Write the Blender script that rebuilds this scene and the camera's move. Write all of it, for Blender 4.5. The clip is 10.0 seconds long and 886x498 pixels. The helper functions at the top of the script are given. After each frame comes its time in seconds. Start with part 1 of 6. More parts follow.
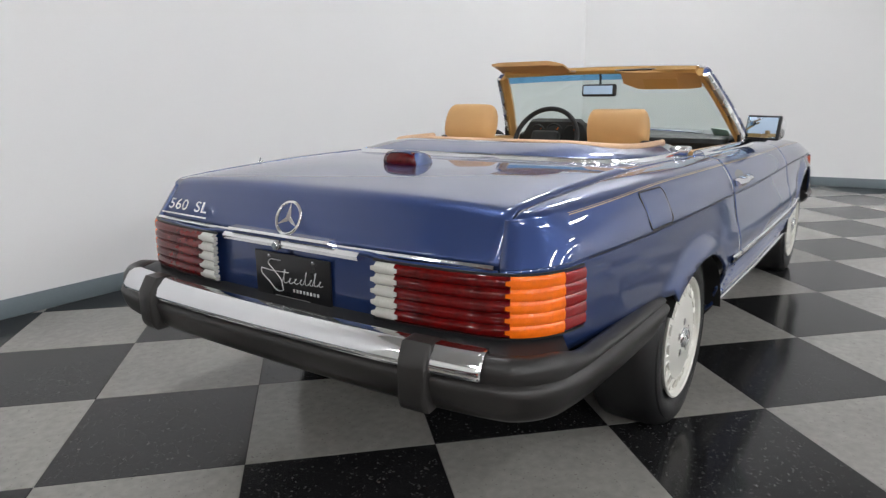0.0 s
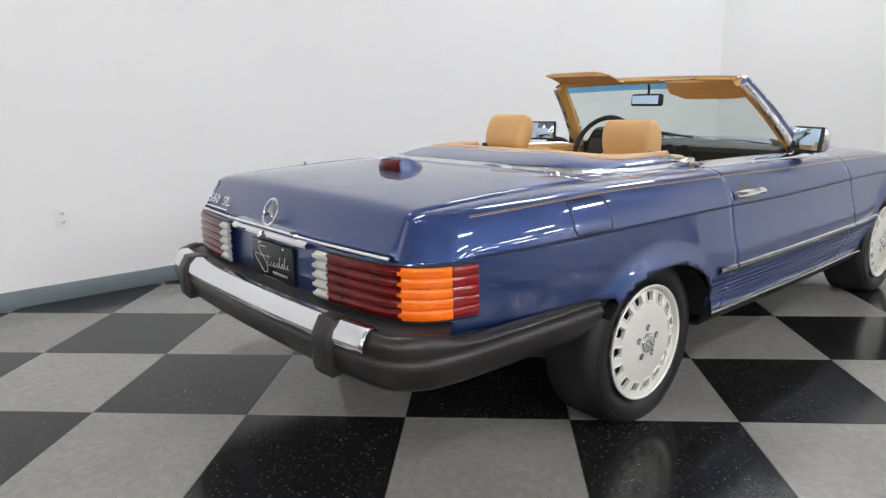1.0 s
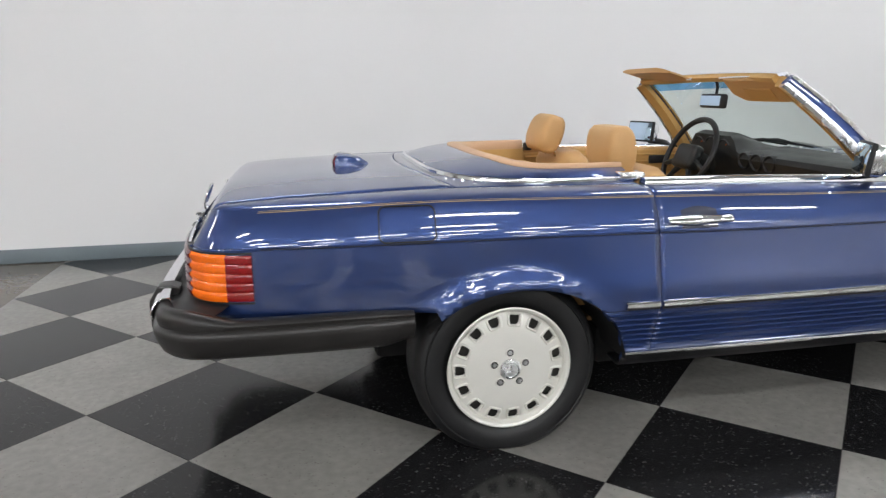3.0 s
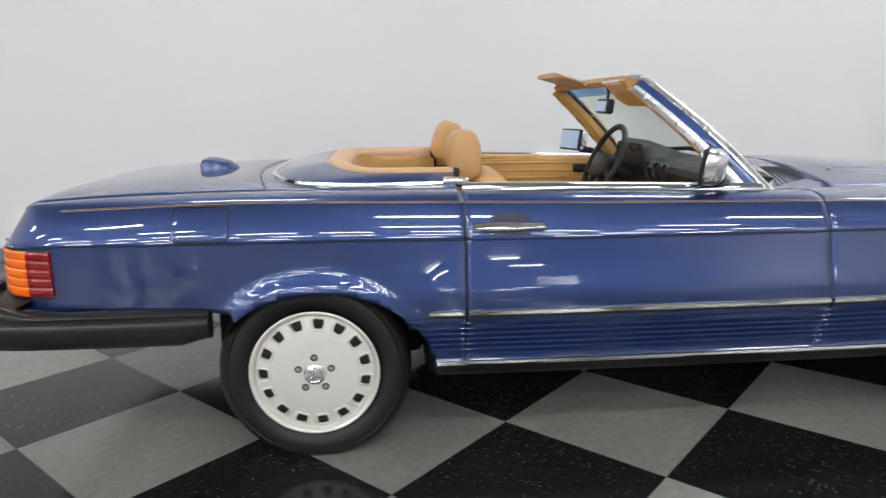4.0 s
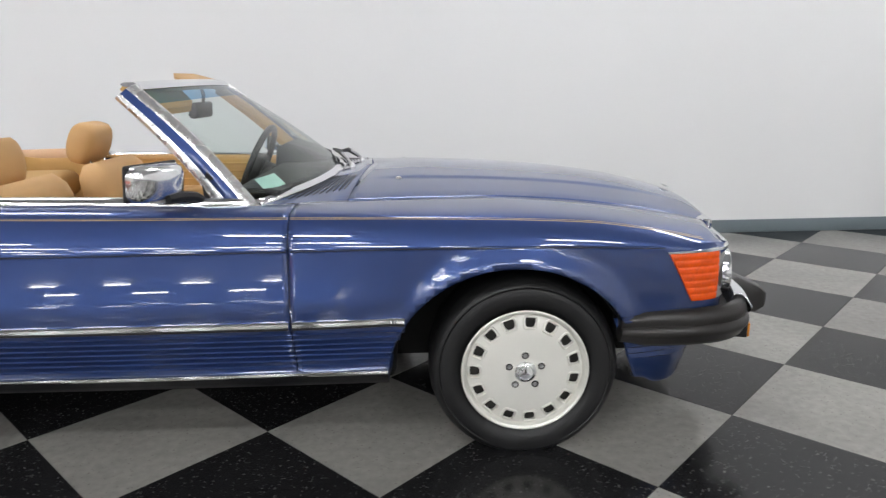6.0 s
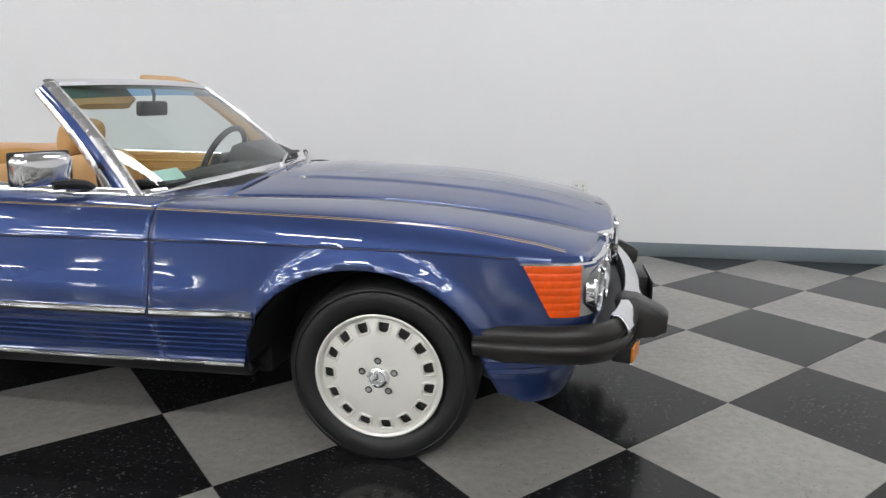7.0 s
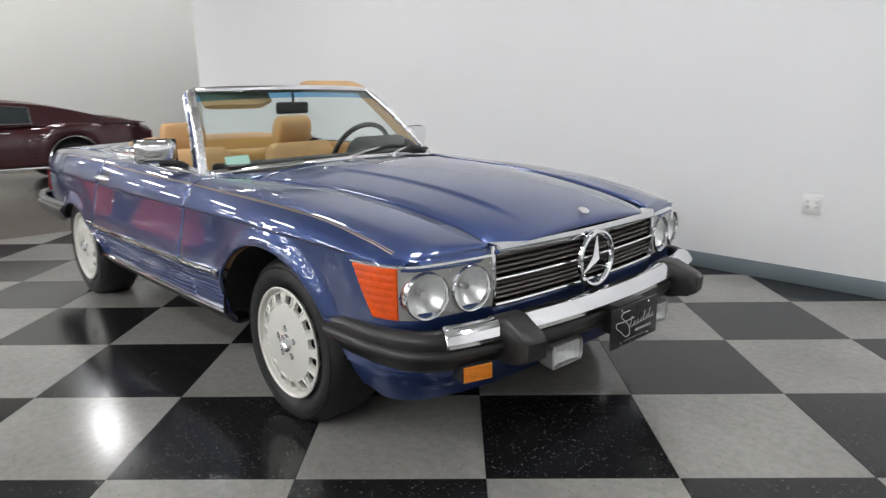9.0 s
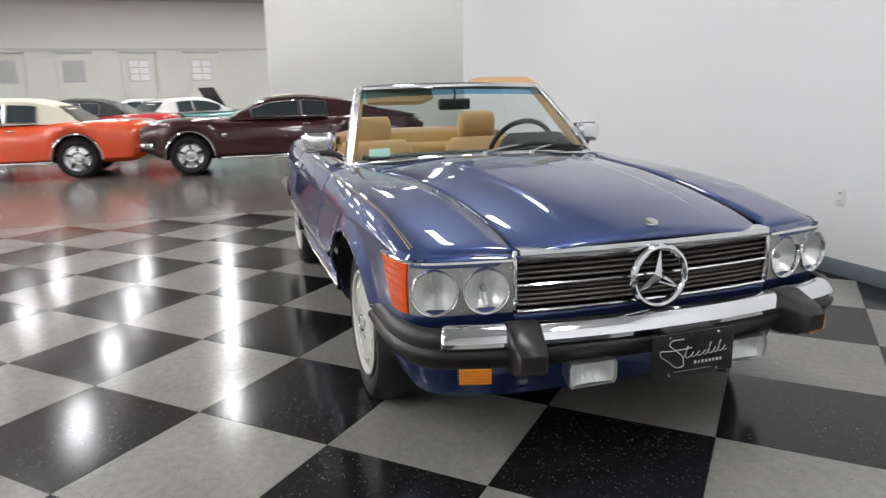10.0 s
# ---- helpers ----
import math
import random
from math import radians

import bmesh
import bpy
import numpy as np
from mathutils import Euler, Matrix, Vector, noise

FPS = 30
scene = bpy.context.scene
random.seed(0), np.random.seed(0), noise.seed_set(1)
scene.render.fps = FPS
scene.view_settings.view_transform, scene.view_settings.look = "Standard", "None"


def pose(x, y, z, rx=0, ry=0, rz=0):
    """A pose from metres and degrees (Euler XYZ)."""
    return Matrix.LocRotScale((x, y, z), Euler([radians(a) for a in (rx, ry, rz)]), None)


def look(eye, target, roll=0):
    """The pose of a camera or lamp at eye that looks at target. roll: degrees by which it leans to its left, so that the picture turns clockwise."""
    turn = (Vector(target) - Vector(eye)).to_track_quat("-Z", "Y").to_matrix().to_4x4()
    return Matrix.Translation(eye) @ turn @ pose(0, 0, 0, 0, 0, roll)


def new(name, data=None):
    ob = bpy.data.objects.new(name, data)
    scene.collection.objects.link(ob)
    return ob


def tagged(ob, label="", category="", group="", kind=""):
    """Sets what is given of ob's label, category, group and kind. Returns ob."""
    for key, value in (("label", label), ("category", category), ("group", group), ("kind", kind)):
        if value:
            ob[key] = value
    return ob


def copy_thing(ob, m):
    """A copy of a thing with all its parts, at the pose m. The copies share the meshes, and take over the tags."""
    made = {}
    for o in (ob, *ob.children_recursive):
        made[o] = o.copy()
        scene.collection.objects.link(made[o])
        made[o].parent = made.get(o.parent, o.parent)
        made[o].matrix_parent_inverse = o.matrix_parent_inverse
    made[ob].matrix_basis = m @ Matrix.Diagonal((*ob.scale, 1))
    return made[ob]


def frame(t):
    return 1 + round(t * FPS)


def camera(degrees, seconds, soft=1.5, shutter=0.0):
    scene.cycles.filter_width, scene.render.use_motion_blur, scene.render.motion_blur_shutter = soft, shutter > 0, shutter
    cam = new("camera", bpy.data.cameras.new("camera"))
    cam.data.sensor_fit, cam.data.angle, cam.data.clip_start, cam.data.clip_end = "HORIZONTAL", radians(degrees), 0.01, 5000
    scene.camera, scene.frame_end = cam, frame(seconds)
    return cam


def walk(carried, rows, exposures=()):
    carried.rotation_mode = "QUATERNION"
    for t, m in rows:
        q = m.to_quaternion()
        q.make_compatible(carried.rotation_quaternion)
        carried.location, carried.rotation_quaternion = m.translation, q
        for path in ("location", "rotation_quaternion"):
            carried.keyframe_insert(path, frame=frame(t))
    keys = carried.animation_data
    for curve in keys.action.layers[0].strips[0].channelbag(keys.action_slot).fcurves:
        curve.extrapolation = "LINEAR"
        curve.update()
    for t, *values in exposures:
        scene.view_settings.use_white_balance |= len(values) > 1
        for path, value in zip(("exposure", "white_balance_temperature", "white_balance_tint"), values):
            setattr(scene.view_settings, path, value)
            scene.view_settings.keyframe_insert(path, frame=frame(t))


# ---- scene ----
cam = camera(66.7, 10.0, soft=1.3, shutter=0.25)
PATH = [
    (0, (-2.294, -1.418, 1.139), (-0.703, -0.293, 0.686), -0.7),
    (0.5, (-2.135, -1.699, 1.145), (-0.731, -0.348, 0.695), -0.8),
    (1, (-2.036, -2.104, 1.172), (-0.782, -0.609, 0.733), -1.0),
    (1.5, (-1.79, -2.448, 1.201), (-0.793, -0.771, 0.758), -1.1),
    (2, (-1.417, -2.641, 1.192), (-0.691, -0.83, 0.754), -0.9),
    (2.2, (-1.274, -2.691, 1.196), (-0.61, -0.857, 0.755), -0.9),
    (3.3, (-0.337, -2.885, 1.205), (-0.049, -0.96, 0.744), -0.8),
    (3.5, (-0.142, -2.924, 1.179), (0.106, -0.986, 0.752), -1.12),
    (4, (0.26, -2.92, 1.164), (0.405, -0.972, 0.74), -0.73),
    (4.5, (0.764, -2.938, 1.159), (0.942, -0.99, 0.738), -1.32),
    (5, (1.263, -2.918, 1.168), (1.341, -0.968, 0.733), -1.62),
    (5.5, (1.679, -2.883, 1.236), (1.837, -0.95, 0.749), -1.0),
    (6, (2.145, -2.864, 1.24), (2.176, -0.925, 0.755), -1.07),
    (6.2, (2.317, -2.865, 1.217), (2.302, -0.919, 0.754), -0.75),
    (7.3, (3.281, -2.695, 1.181), (2.863, -0.788, 0.745), -0.4),
    (7.5, (3.467, -2.638, 1.181), (3.028, -0.736, 0.748), -0.7),
    (8, (3.908, -2.491, 1.181), (3.17, -0.682, 0.751), -1.1),
    (8.5, (4.259, -2.258, 1.19), (3.171, -0.64, 0.747), -0.9),
    (9, (4.59, -1.981, 1.189), (3.156, -0.659, 0.747), -0.9),
    (9.5, (4.847, -1.646, 1.213), (3.162, -0.673, 0.753), -0.9),
    (10, (5.024, -1.26, 1.198), (3.16, -0.68, 0.749), -1.2),
]
walk(cam, [(t, look(eye, target, roll)) for t, eye, target, roll in PATH],
     exposures=((0, 0.06), (0.5, 0.14), (1, 0.2), (1.5, 0.2), (2.2, 0.12), (3.3, 0.08), (5.0, 0.12), (6.2, 0.15), (7.3, 0.05), (10, 0.05)))

# ---- light ----
world = bpy.data.worlds.new("indoor_dark")
world.use_nodes = True
world.node_tree.nodes["Background"].inputs[0].default_value = (0.5, 0.52, 0.55, 1)
world.node_tree.nodes["Background"].inputs[1].default_value = 0.15
scene.world = world

# ---- helpers of this scene ----
def ramp(x, keys):
    """Smooth curve through (x, value) keys."""
    xs, vs = np.array([k[0] for k in keys], float), np.array([k[1] for k in keys], float)
    d = np.gradient(vs, xs) if len(xs) > 2 else np.full(len(xs), (vs[1] - vs[0]) / (xs[1] - xs[0]))
    s = np.diff(vs) / np.diff(xs)
    for i in range(1, len(xs) - 1):
        d[i] = 0 if s[i - 1] * s[i] <= 0 else 2 * s[i - 1] * s[i] / (s[i - 1] + s[i])
    d[0], d[-1] = s[0], s[-1]
    x = np.clip(np.asarray(x, float), xs[0], xs[-1])
    i = np.clip(np.searchsorted(xs, x) - 1, 0, len(xs) - 2)
    h = xs[i + 1] - xs[i]
    t = (x - xs[i]) / h
    return ((2 * t**3 - 3 * t**2 + 1) * vs[i] + (t**3 - 2 * t**2 + t) * h * d[i] + (-2 * t**3 + 3 * t**2) * vs[i + 1] + (t**3 - t**2) * h * d[i + 1])


def spline(keys, step=0.02):
    """Dense points along a smooth curve through the keys (any dimension)."""
    k = np.array(keys, float)
    c = np.concatenate([[0], np.cumsum(np.linalg.norm(np.diff(k, axis=0), axis=1))])
    n = max(2, int(round(c[-1] / step)) + 1)
    u = np.linspace(0, c[-1], n)
    return np.stack([ramp(u, list(zip(c, k[:, i]))) for i in range(k.shape[1])], axis=1)


def smoothstep(a, b, x):
    t = np.clip((np.asarray(x, float) - a) / (b - a), 0, 1)
    return t * t * (3 - 2 * t)


def finish(name, me, material, parent=None, label="", angle=35.0, thick=0.0, bevel=0.0):
    """Links a mesh as one object, under a parent where there is one."""
    for m in material if isinstance(material, (list, tuple)) else (material,):
        me.materials.append(m)
    me.shade_smooth()
    me.set_sharp_from_angle(angle=radians(angle))
    ob = new(name, me)
    if parent is not None:
        ob.parent = parent
    if label:
        ob["label"] = label
    if thick:
        mod = ob.modifiers.new("thickness", "SOLIDIFY")
        mod.thickness, mod.offset = thick, -1.0
    if bevel:
        mod = ob.modifiers.new("edge", "BEVEL")
        mod.width, mod.segments, mod.limit_method, mod.angle_limit = bevel, 2, "ANGLE", radians(50)
    return ob


def part(name, bm, material, parent, label="", **kw):
    me = bpy.data.meshes.new(name)
    bm.normal_update()
    bm.to_mesh(me)
    bm.free()
    return finish(name, me, material, parent, label, **kw)


def sheet(P, flip=False, wrap=False, weld=True):
    """A bmesh of quads over a grid of points P[m][n][3]; wrap closes it along n."""
    P = np.asarray(P, float)
    m, n = P.shape[:2]
    bm = bmesh.new()
    vs = [bm.verts.new(p) for p in P.reshape(-1, 3)]
    for i in range(m - 1):
        for j in range(n if wrap else n - 1):
            k = (j + 1) % n
            q = [vs[i * n + j], vs[(i + 1) * n + j], vs[(i + 1) * n + k], vs[i * n + k]]
            bm.faces.new(q[::-1] if flip else q)
    if weld:
        bmesh.ops.remove_doubles(bm, verts=bm.verts, dist=0.0004)
    return bm


def cap_ends(bm):
    bmesh.ops.holes_fill(bm, edges=[e for e in bm.edges if e.is_boundary], sides=0)
    bmesh.ops.recalc_face_normals(bm, faces=bm.faces)
    return bm


def tube(points, r, sides=10, cap=True):
    """A round bar along points; r: one radius, or one for each point."""
    p = np.array(points, float)
    r = np.full(len(p), r) if np.isscalar(r) else np.array(r, float)
    t = np.gradient(p, axis=0)
    t /= np.linalg.norm(t, axis=1)[:, None]
    ref = np.array([0, 0, 1.0]) if abs(t[0][2]) < 0.9 else np.array([1.0, 0, 0])
    rows = []
    for i in range(len(p)):
        a = np.cross(t[i], ref)
        a /= np.linalg.norm(a)
        b = np.cross(a, t[i])
        ref = b
        w = np.linspace(0, 2 * np.pi, sides, endpoint=False)
        rows.append(p[i] + r[i] * (np.cos(w)[:, None] * a + np.sin(w)[:, None] * b))
    bm = sheet(rows, wrap=True, weld=False)
    return cap_ends(bm) if cap else bm


def block(x0, x1, y0, y1, z0, z1, r=0.0, seg=2):
    """A box with rounded edges."""
    bm = bmesh.new()
    bmesh.ops.create_cube(bm, size=1)
    for v in bm.verts:
        v.co = Vector(((x0 + x1) / 2 + v.co.x * (x1 - x0), (y0 + y1) / 2 + v.co.y * (y1 - y0), (z0 + z1) / 2 + v.co.z * (z1 - z0)))
    if r:
        bmesh.ops.bevel(bm, geom=list(bm.edges), offset=r, segments=seg, profile=0.5, affect="EDGES")
    return bm


def lathe(profile, sides=32, axis="y"):
    """Turns (radius, along) pairs round an axis through the origin."""
    rows = []
    for w in np.linspace(0, 2 * np.pi, sides, endpoint=False):
        c, s = np.cos(w), np.sin(w)
        rows.append([(r * c, a, r * s) if axis == "y" else (a, r * c, r * s) if axis == "x" else (r * c, r * s, a) for r, a in profile])
    rows.append(rows[0])
    bm = sheet(rows)
    bmesh.ops.recalc_face_normals(bm, faces=bm.faces)
    return bm


def moved(bm, m):
    bmesh.ops.transform(bm, matrix=m, verts=bm.verts)
    return bm


def joined(*bms):
    """One bmesh of several pieces that make one part."""
    out = bmesh.new()
    for b in bms:
        me = bpy.data.meshes.new("piece")
        b.to_mesh(me)
        b.free()
        out.from_mesh(me)
        bpy.data.meshes.remove(me)
    return out


# ---- materials ----
def surf(name, color, rough=0.5, metal=0.0, coat=0.0, var=0.12, scale=8.0, fine=120.0, bump=0.0, rvar=0.08, spec=0.5, per_object=0.0, trans=0.0, ior=1.45, sheen=0.0):
    m = bpy.data.materials.new(name)
    m.use_nodes = True
    nt = m.node_tree
    b = nt.nodes["Principled BSDF"]
    tc = nt.nodes.new("ShaderNodeTexCoord")
    big, small = nt.nodes.new("ShaderNodeTexNoise"), nt.nodes.new("ShaderNodeTexNoise")
    big.inputs["Scale"].default_value, small.inputs["Scale"].default_value = scale, fine
    big.inputs["Detail"].default_value = small.inputs["Detail"].default_value = 4
    for n in (big, small):
        nt.links.new(tc.outputs["Object"], n.inputs["Vector"])
    add = nt.nodes.new("ShaderNodeMath")
    add.operation = "ADD"
    nt.links.new(big.outputs["Fac"], add.inputs[0])
    nt.links.new(small.outputs["Fac"], add.inputs[1])
    mul = nt.nodes.new("ShaderNodeMath")
    mul.operation = "MULTIPLY_ADD"
    mul.inputs[1].default_value, mul.inputs[2].default_value = var * 2, 1 - var * 2
    nt.links.new(add.outputs[0], mul.inputs[0])
    val = mul.outputs[0]
    if per_object:
        info = nt.nodes.new("ShaderNodeObjectInfo")
        mo = nt.nodes.new("ShaderNodeMath")
        mo.operation = "MULTIPLY_ADD"
        mo.inputs[1].default_value, mo.inputs[2].default_value = per_object * 2, 1 - per_object
        nt.links.new(info.outputs["Random"], mo.inputs[0])
        both = nt.nodes.new("ShaderNodeMath")
        both.operation = "MULTIPLY"
        nt.links.new(val, both.inputs[0])
        nt.links.new(mo.outputs[0], both.inputs[1])
        val = both.outputs[0]
    sc = nt.nodes.new("ShaderNodeVectorMath")
    sc.operation = "SCALE"
    sc.inputs[0].default_value = color
    nt.links.new(val, sc.inputs["Scale"])
    nt.links.new(sc.outputs[0], b.inputs["Base Color"])
    ro = nt.nodes.new("ShaderNodeMath")
    ro.operation = "MULTIPLY_ADD"
    ro.inputs[1].default_value, ro.inputs[2].default_value = rvar * 2, rough - rvar
    nt.links.new(big.outputs["Fac"], ro.inputs[0])
    nt.links.new(ro.outputs[0], b.inputs["Roughness"])
    b.inputs["Metallic"].default_value, b.inputs["Coat Weight"].default_value, b.inputs["Coat Roughness"].default_value = metal, coat, 0.03
    b.inputs["Specular IOR Level"].default_value, b.inputs["Transmission Weight"].default_value, b.inputs["IOR"].default_value = spec, trans, ior
    b.inputs["Sheen Weight"].default_value = sheen
    if bump:
        bp = nt.nodes.new("ShaderNodeBump")
        bp.inputs["Strength"].default_value, bp.inputs["Distance"].default_value = bump, 0.002
        nt.links.new(small.outputs["Fac"], bp.inputs["Height"])
        nt.links.new(bp.outputs["Normal"], b.inputs["Normal"])
    return m


def glowing(name, color, strength):
    m = bpy.data.materials.new(name)
    m.use_nodes = True
    b = m.node_tree.nodes["Principled BSDF"]
    b.inputs["Base Color"].default_value = (0.8, 0.8, 0.8, 1)
    b.inputs["Emission Color"].default_value, b.inputs["Emission Strength"].default_value = (*color, 1), strength
    return m


def clear_glass(name, tint, base=0.05, rough=0.0):
    """Thin pane: mostly see-through, with a true gloss."""
    m = bpy.data.materials.new(name)
    m.use_nodes = True
    nt = m.node_tree
    nt.nodes.clear()
    out, mixer, fres = nt.nodes.new("ShaderNodeOutputMaterial"), nt.nodes.new("ShaderNodeMixShader"), nt.nodes.new("ShaderNodeLayerWeight")
    t, g = nt.nodes.new("ShaderNodeBsdfTransparent"), nt.nodes.new("ShaderNodeBsdfGlossy")
    t.inputs["Color"].default_value, g.inputs["Roughness"].default_value = (*tint, 1), rough
    fres.inputs["Blend"].default_value = 0.5
    powr, scal = nt.nodes.new("ShaderNodeMath"), nt.nodes.new("ShaderNodeMath")
    powr.operation, scal.operation = "POWER", "MULTIPLY_ADD"
    powr.inputs[1].default_value, scal.inputs[1].default_value, scal.inputs[2].default_value = 4.0, 0.85, base
    nt.links.new(fres.outputs["Facing"], powr.inputs[0])
    nt.links.new(powr.outputs[0], scal.inputs[0])
    nt.links.new(scal.outputs[0], mixer.inputs[0])
    nt.links.new(t.outputs[0], mixer.inputs[1])
    nt.links.new(g.outputs[0], mixer.inputs[2])
    nt.links.new(mixer.outputs[0], out.inputs[0])
    return m


PAINT = surf("blue_metallic_paint", (0.023, 0.051, 0.172), 0.40, metal=0.68, coat=1.0, var=0.06, scale=3, fine=900, rvar=0.03)
PAINT.node_tree.nodes["Principled BSDF"].inputs["Coat IOR"].default_value = 1.65
# body blue darkened to the shade in the handle recesses
RECESSBLUE = surf("shaded_recess_blue", (0.006, 0.012, 0.04), 0.35, coat=1.0, var=0.08)
CHROME = surf("chrome", (0.83, 0.84, 0.86), 0.07, metal=1.0, var=0.02, rvar=0.03, scale=20)
TRIM = surf("polished_trim_metal", (0.90, 0.905, 0.91), 0.27, metal=1.0, var=0.03, rvar=0.05, scale=14)
# rougher chrome, so that the mirror shells reflect a smooth, brighter blur
SHELL = surf("softened_chrome", (0.86, 0.87, 0.88), 0.17, metal=1.0, var=0.03, rvar=0.04, scale=14)
SATIN = surf("brushed_metal", (0.55, 0.55, 0.55), 0.32, metal=1.0, var=0.06, scale=30)
RUBBER = surf("black_bumper_rubber", (0.021, 0.0195, 0.0185), 0.34, spec=0.5, var=0.2, scale=12, fine=300, bump=0.15)
BLACK = surf("black_trim", (0.012, 0.012, 0.013), 0.45, var=0.15)
GAP = surf("black_underbody", (0.004, 0.004, 0.004), 0.8, var=0.2)
# dark grey for the shaded space seen through the wheel openings
BRAKE = surf("shaded_brake_grey", (0.055, 0.053, 0.048), 0.5, metal=0.3, var=0.35, scale=18)
TYRE = surf("tyre_rubber", (0.009, 0.009, 0.0095), 0.46, var=0.2, scale=25, fine=400, bump=0.3)
ALLOY = surf("silver_painted_alloy", (0.72, 0.71, 0.655), 0.40, metal=0.22, coat=0.2, var=0.05, scale=14, fine=500)
TAN = surf("tan_leather", (0.56, 0.335, 0.14), 0.5, var=0.07, scale=9, fine=260, bump=0.35)
TANPALE = surf("pale_tan_leather", (0.60, 0.385, 0.235), 0.5, var=0.06, scale=9, fine=260, bump=0.3)
TANVINYL = surf("tan_vinyl", (0.53, 0.315, 0.105), 0.55, var=0.07, scale=7, fine=220, bump=0.3)
CARPET = surf("tan_carpet", (0.20, 0.115, 0.05), 0.95, var=0.25, scale=20, fine=500, bump=0.6)
DASH = surf("dark_grey_dashboard", (0.012, 0.0135, 0.0135), 0.46, var=0.12, scale=15, fine=350, bump=0.3)
WOOD = surf("wood_trim", (0.12, 0.05, 0.02), 0.25, coat=0.6, var=0.35, scale=18)
REDLENS = surf("red_lens", (0.105, 0.0015, 0.002), 0.12, coat=0.3, var=0.6, scale=9, fine=60, rvar=0.05, spec=0.35)
AMBER = surf("amber_lens", (0.95, 0.17, 0.006), 0.2, coat=0.25, var=0.15, scale=14, fine=70, rvar=0.05, spec=0.35)
AMBERRED = surf("orange_red_lens", (0.76, 0.085, 0.003), 0.18, coat=0.3, var=0.24, scale=14, fine=70, rvar=0.05, spec=0.4)
AMBER2 = surf("yellow_amber_lens", (0.72, 0.24, 0.012), 0.2, coat=1.0, var=0.15, scale=30, fine=90, rvar=0.05)
WHITELENS = surf("clear_lens", (0.52, 0.52, 0.48), 0.12, coat=1.0, var=0.1, scale=25, rvar=0.05)
BRIGHTRED = surf("bright_red_lens", (0.24, 0.004, 0.005), 0.14, coat=0.4, var=0.15, scale=9, fine=60, rvar=0.05, spec=0.4)
BEZEL = surf("grey_lamp_bezel", (0.36, 0.36, 0.345), 0.42, metal=0.35, var=0.08)
REFLECTOR = surf("lamp_reflector", (0.93, 0.93, 0.91), 0.33, metal=0.85, var=0.1, scale=60)
GRILLE = surf("grey_brown_grille", (0.12, 0.11, 0.10), 0.45, metal=0.3, var=0.15)
GOLD = surf("gold_pinstripe", (0.46, 0.34, 0.17), 0.35, coat=0.8, var=0.05)
PLATE = surf("black_plate", (0.008, 0.008, 0.009), 0.3, coat=0.2, var=0.1)
PLATEMARK = surf("plate_writing", (0.55, 0.56, 0.56), 0.4, var=0.05)
MIRROR = surf("mirror_glass", (0.58, 0.74, 0.92), 0.02, metal=1.0, var=0.0, rvar=0.0)
GLASS = clear_glass("windscreen_glass", (0.79, 0.87, 0.84))
LAMPGLASS = clear_glass("lamp_glass", (0.97, 0.98, 0.98), 0.07, 0.03)
SHADEBAND = clear_glass("windscreen_shade_band", (0.16, 0.42, 0.66))
STICKER = surf("pale_green_sticker", (0.46, 0.68, 0.60), 0.5, var=0.05)
WALLPAINT = surf("white_wall_paint", (0.78, 0.78, 0.78), 0.55, var=0.015, scale=1.2, fine=160, bump=0.06)
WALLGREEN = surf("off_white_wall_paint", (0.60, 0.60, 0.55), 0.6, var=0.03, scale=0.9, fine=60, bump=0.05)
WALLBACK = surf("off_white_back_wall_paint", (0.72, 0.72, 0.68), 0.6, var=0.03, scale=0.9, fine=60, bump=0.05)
# grey stands in for the dim hall that the car's flank mirrors
DARKWALL = surf("reflected_hall_grey", (0.46, 0.455, 0.45), 0.7, var=0.2, scale=1.1, fine=12)
COVE = surf("grey_blue_vinyl_base", (0.17, 0.205, 0.225), 0.35, var=0.08, scale=4)
PLASTIC = surf("white_plastic", (0.74, 0.74, 0.72), 0.35, var=0.03)
CEILING = surf("ceiling_paint", (0.50, 0.50, 0.49), 0.8, var=0.06, scale=1.5)
CONCRETE = surf("polished_concrete", (0.13, 0.118, 0.10), 0.19, var=0.16, scale=0.8, fine=25, rvar=0.04)
LAMP = glowing("fluorescent_diffuser", (0.975, 0.985, 1.01), 49.5)
HOUSING = surf("white_lamp_housing", (0.7, 0.7, 0.7), 0.5, var=0.04)

# ---- the room ----
WALL_Y, WALL_X, EDGE_X, CEIL = 2.44, 7.35, -2.42, 4.6
END = pose(6.50, 2.44, 0, 0, 0, 7.0)


def slab(name, label, category, bm, material, **kw):
    return tagged(part(name, bm, material, None, **kw), label, category, kind="structure")


slab("ground", "polished grey-brown concrete floor of the showroom", "floor", block(-22, 9.6, -28, 9, -0.3, -0.006), CONCRETE)
slab("wall_side", "smooth white painted wall beside the car", "wall", block(-5.55, 6.66, WALL_Y, WALL_Y + 0.16, 0, CEIL), WALLPAINT)
slab("wall_front", "smooth white painted end wall", "wall", moved(block(0, 0.16, -30.5, 0.0, 0, CEIL), END), WALLPAINT)
slab("baseboard_side", "grey-blue vinyl base along the white wall", "baseboard", block(-5.55, 6.484, WALL_Y - 0.012, WALL_Y - 0.002, 0, 0.105, 0.003), COVE)
slab("baseboard_front", "grey-blue vinyl base along the end wall", "baseboard", moved(block(-0.012, -0.002, -30.4, -0.016, 0, 0.105, 0.003), END), COVE)
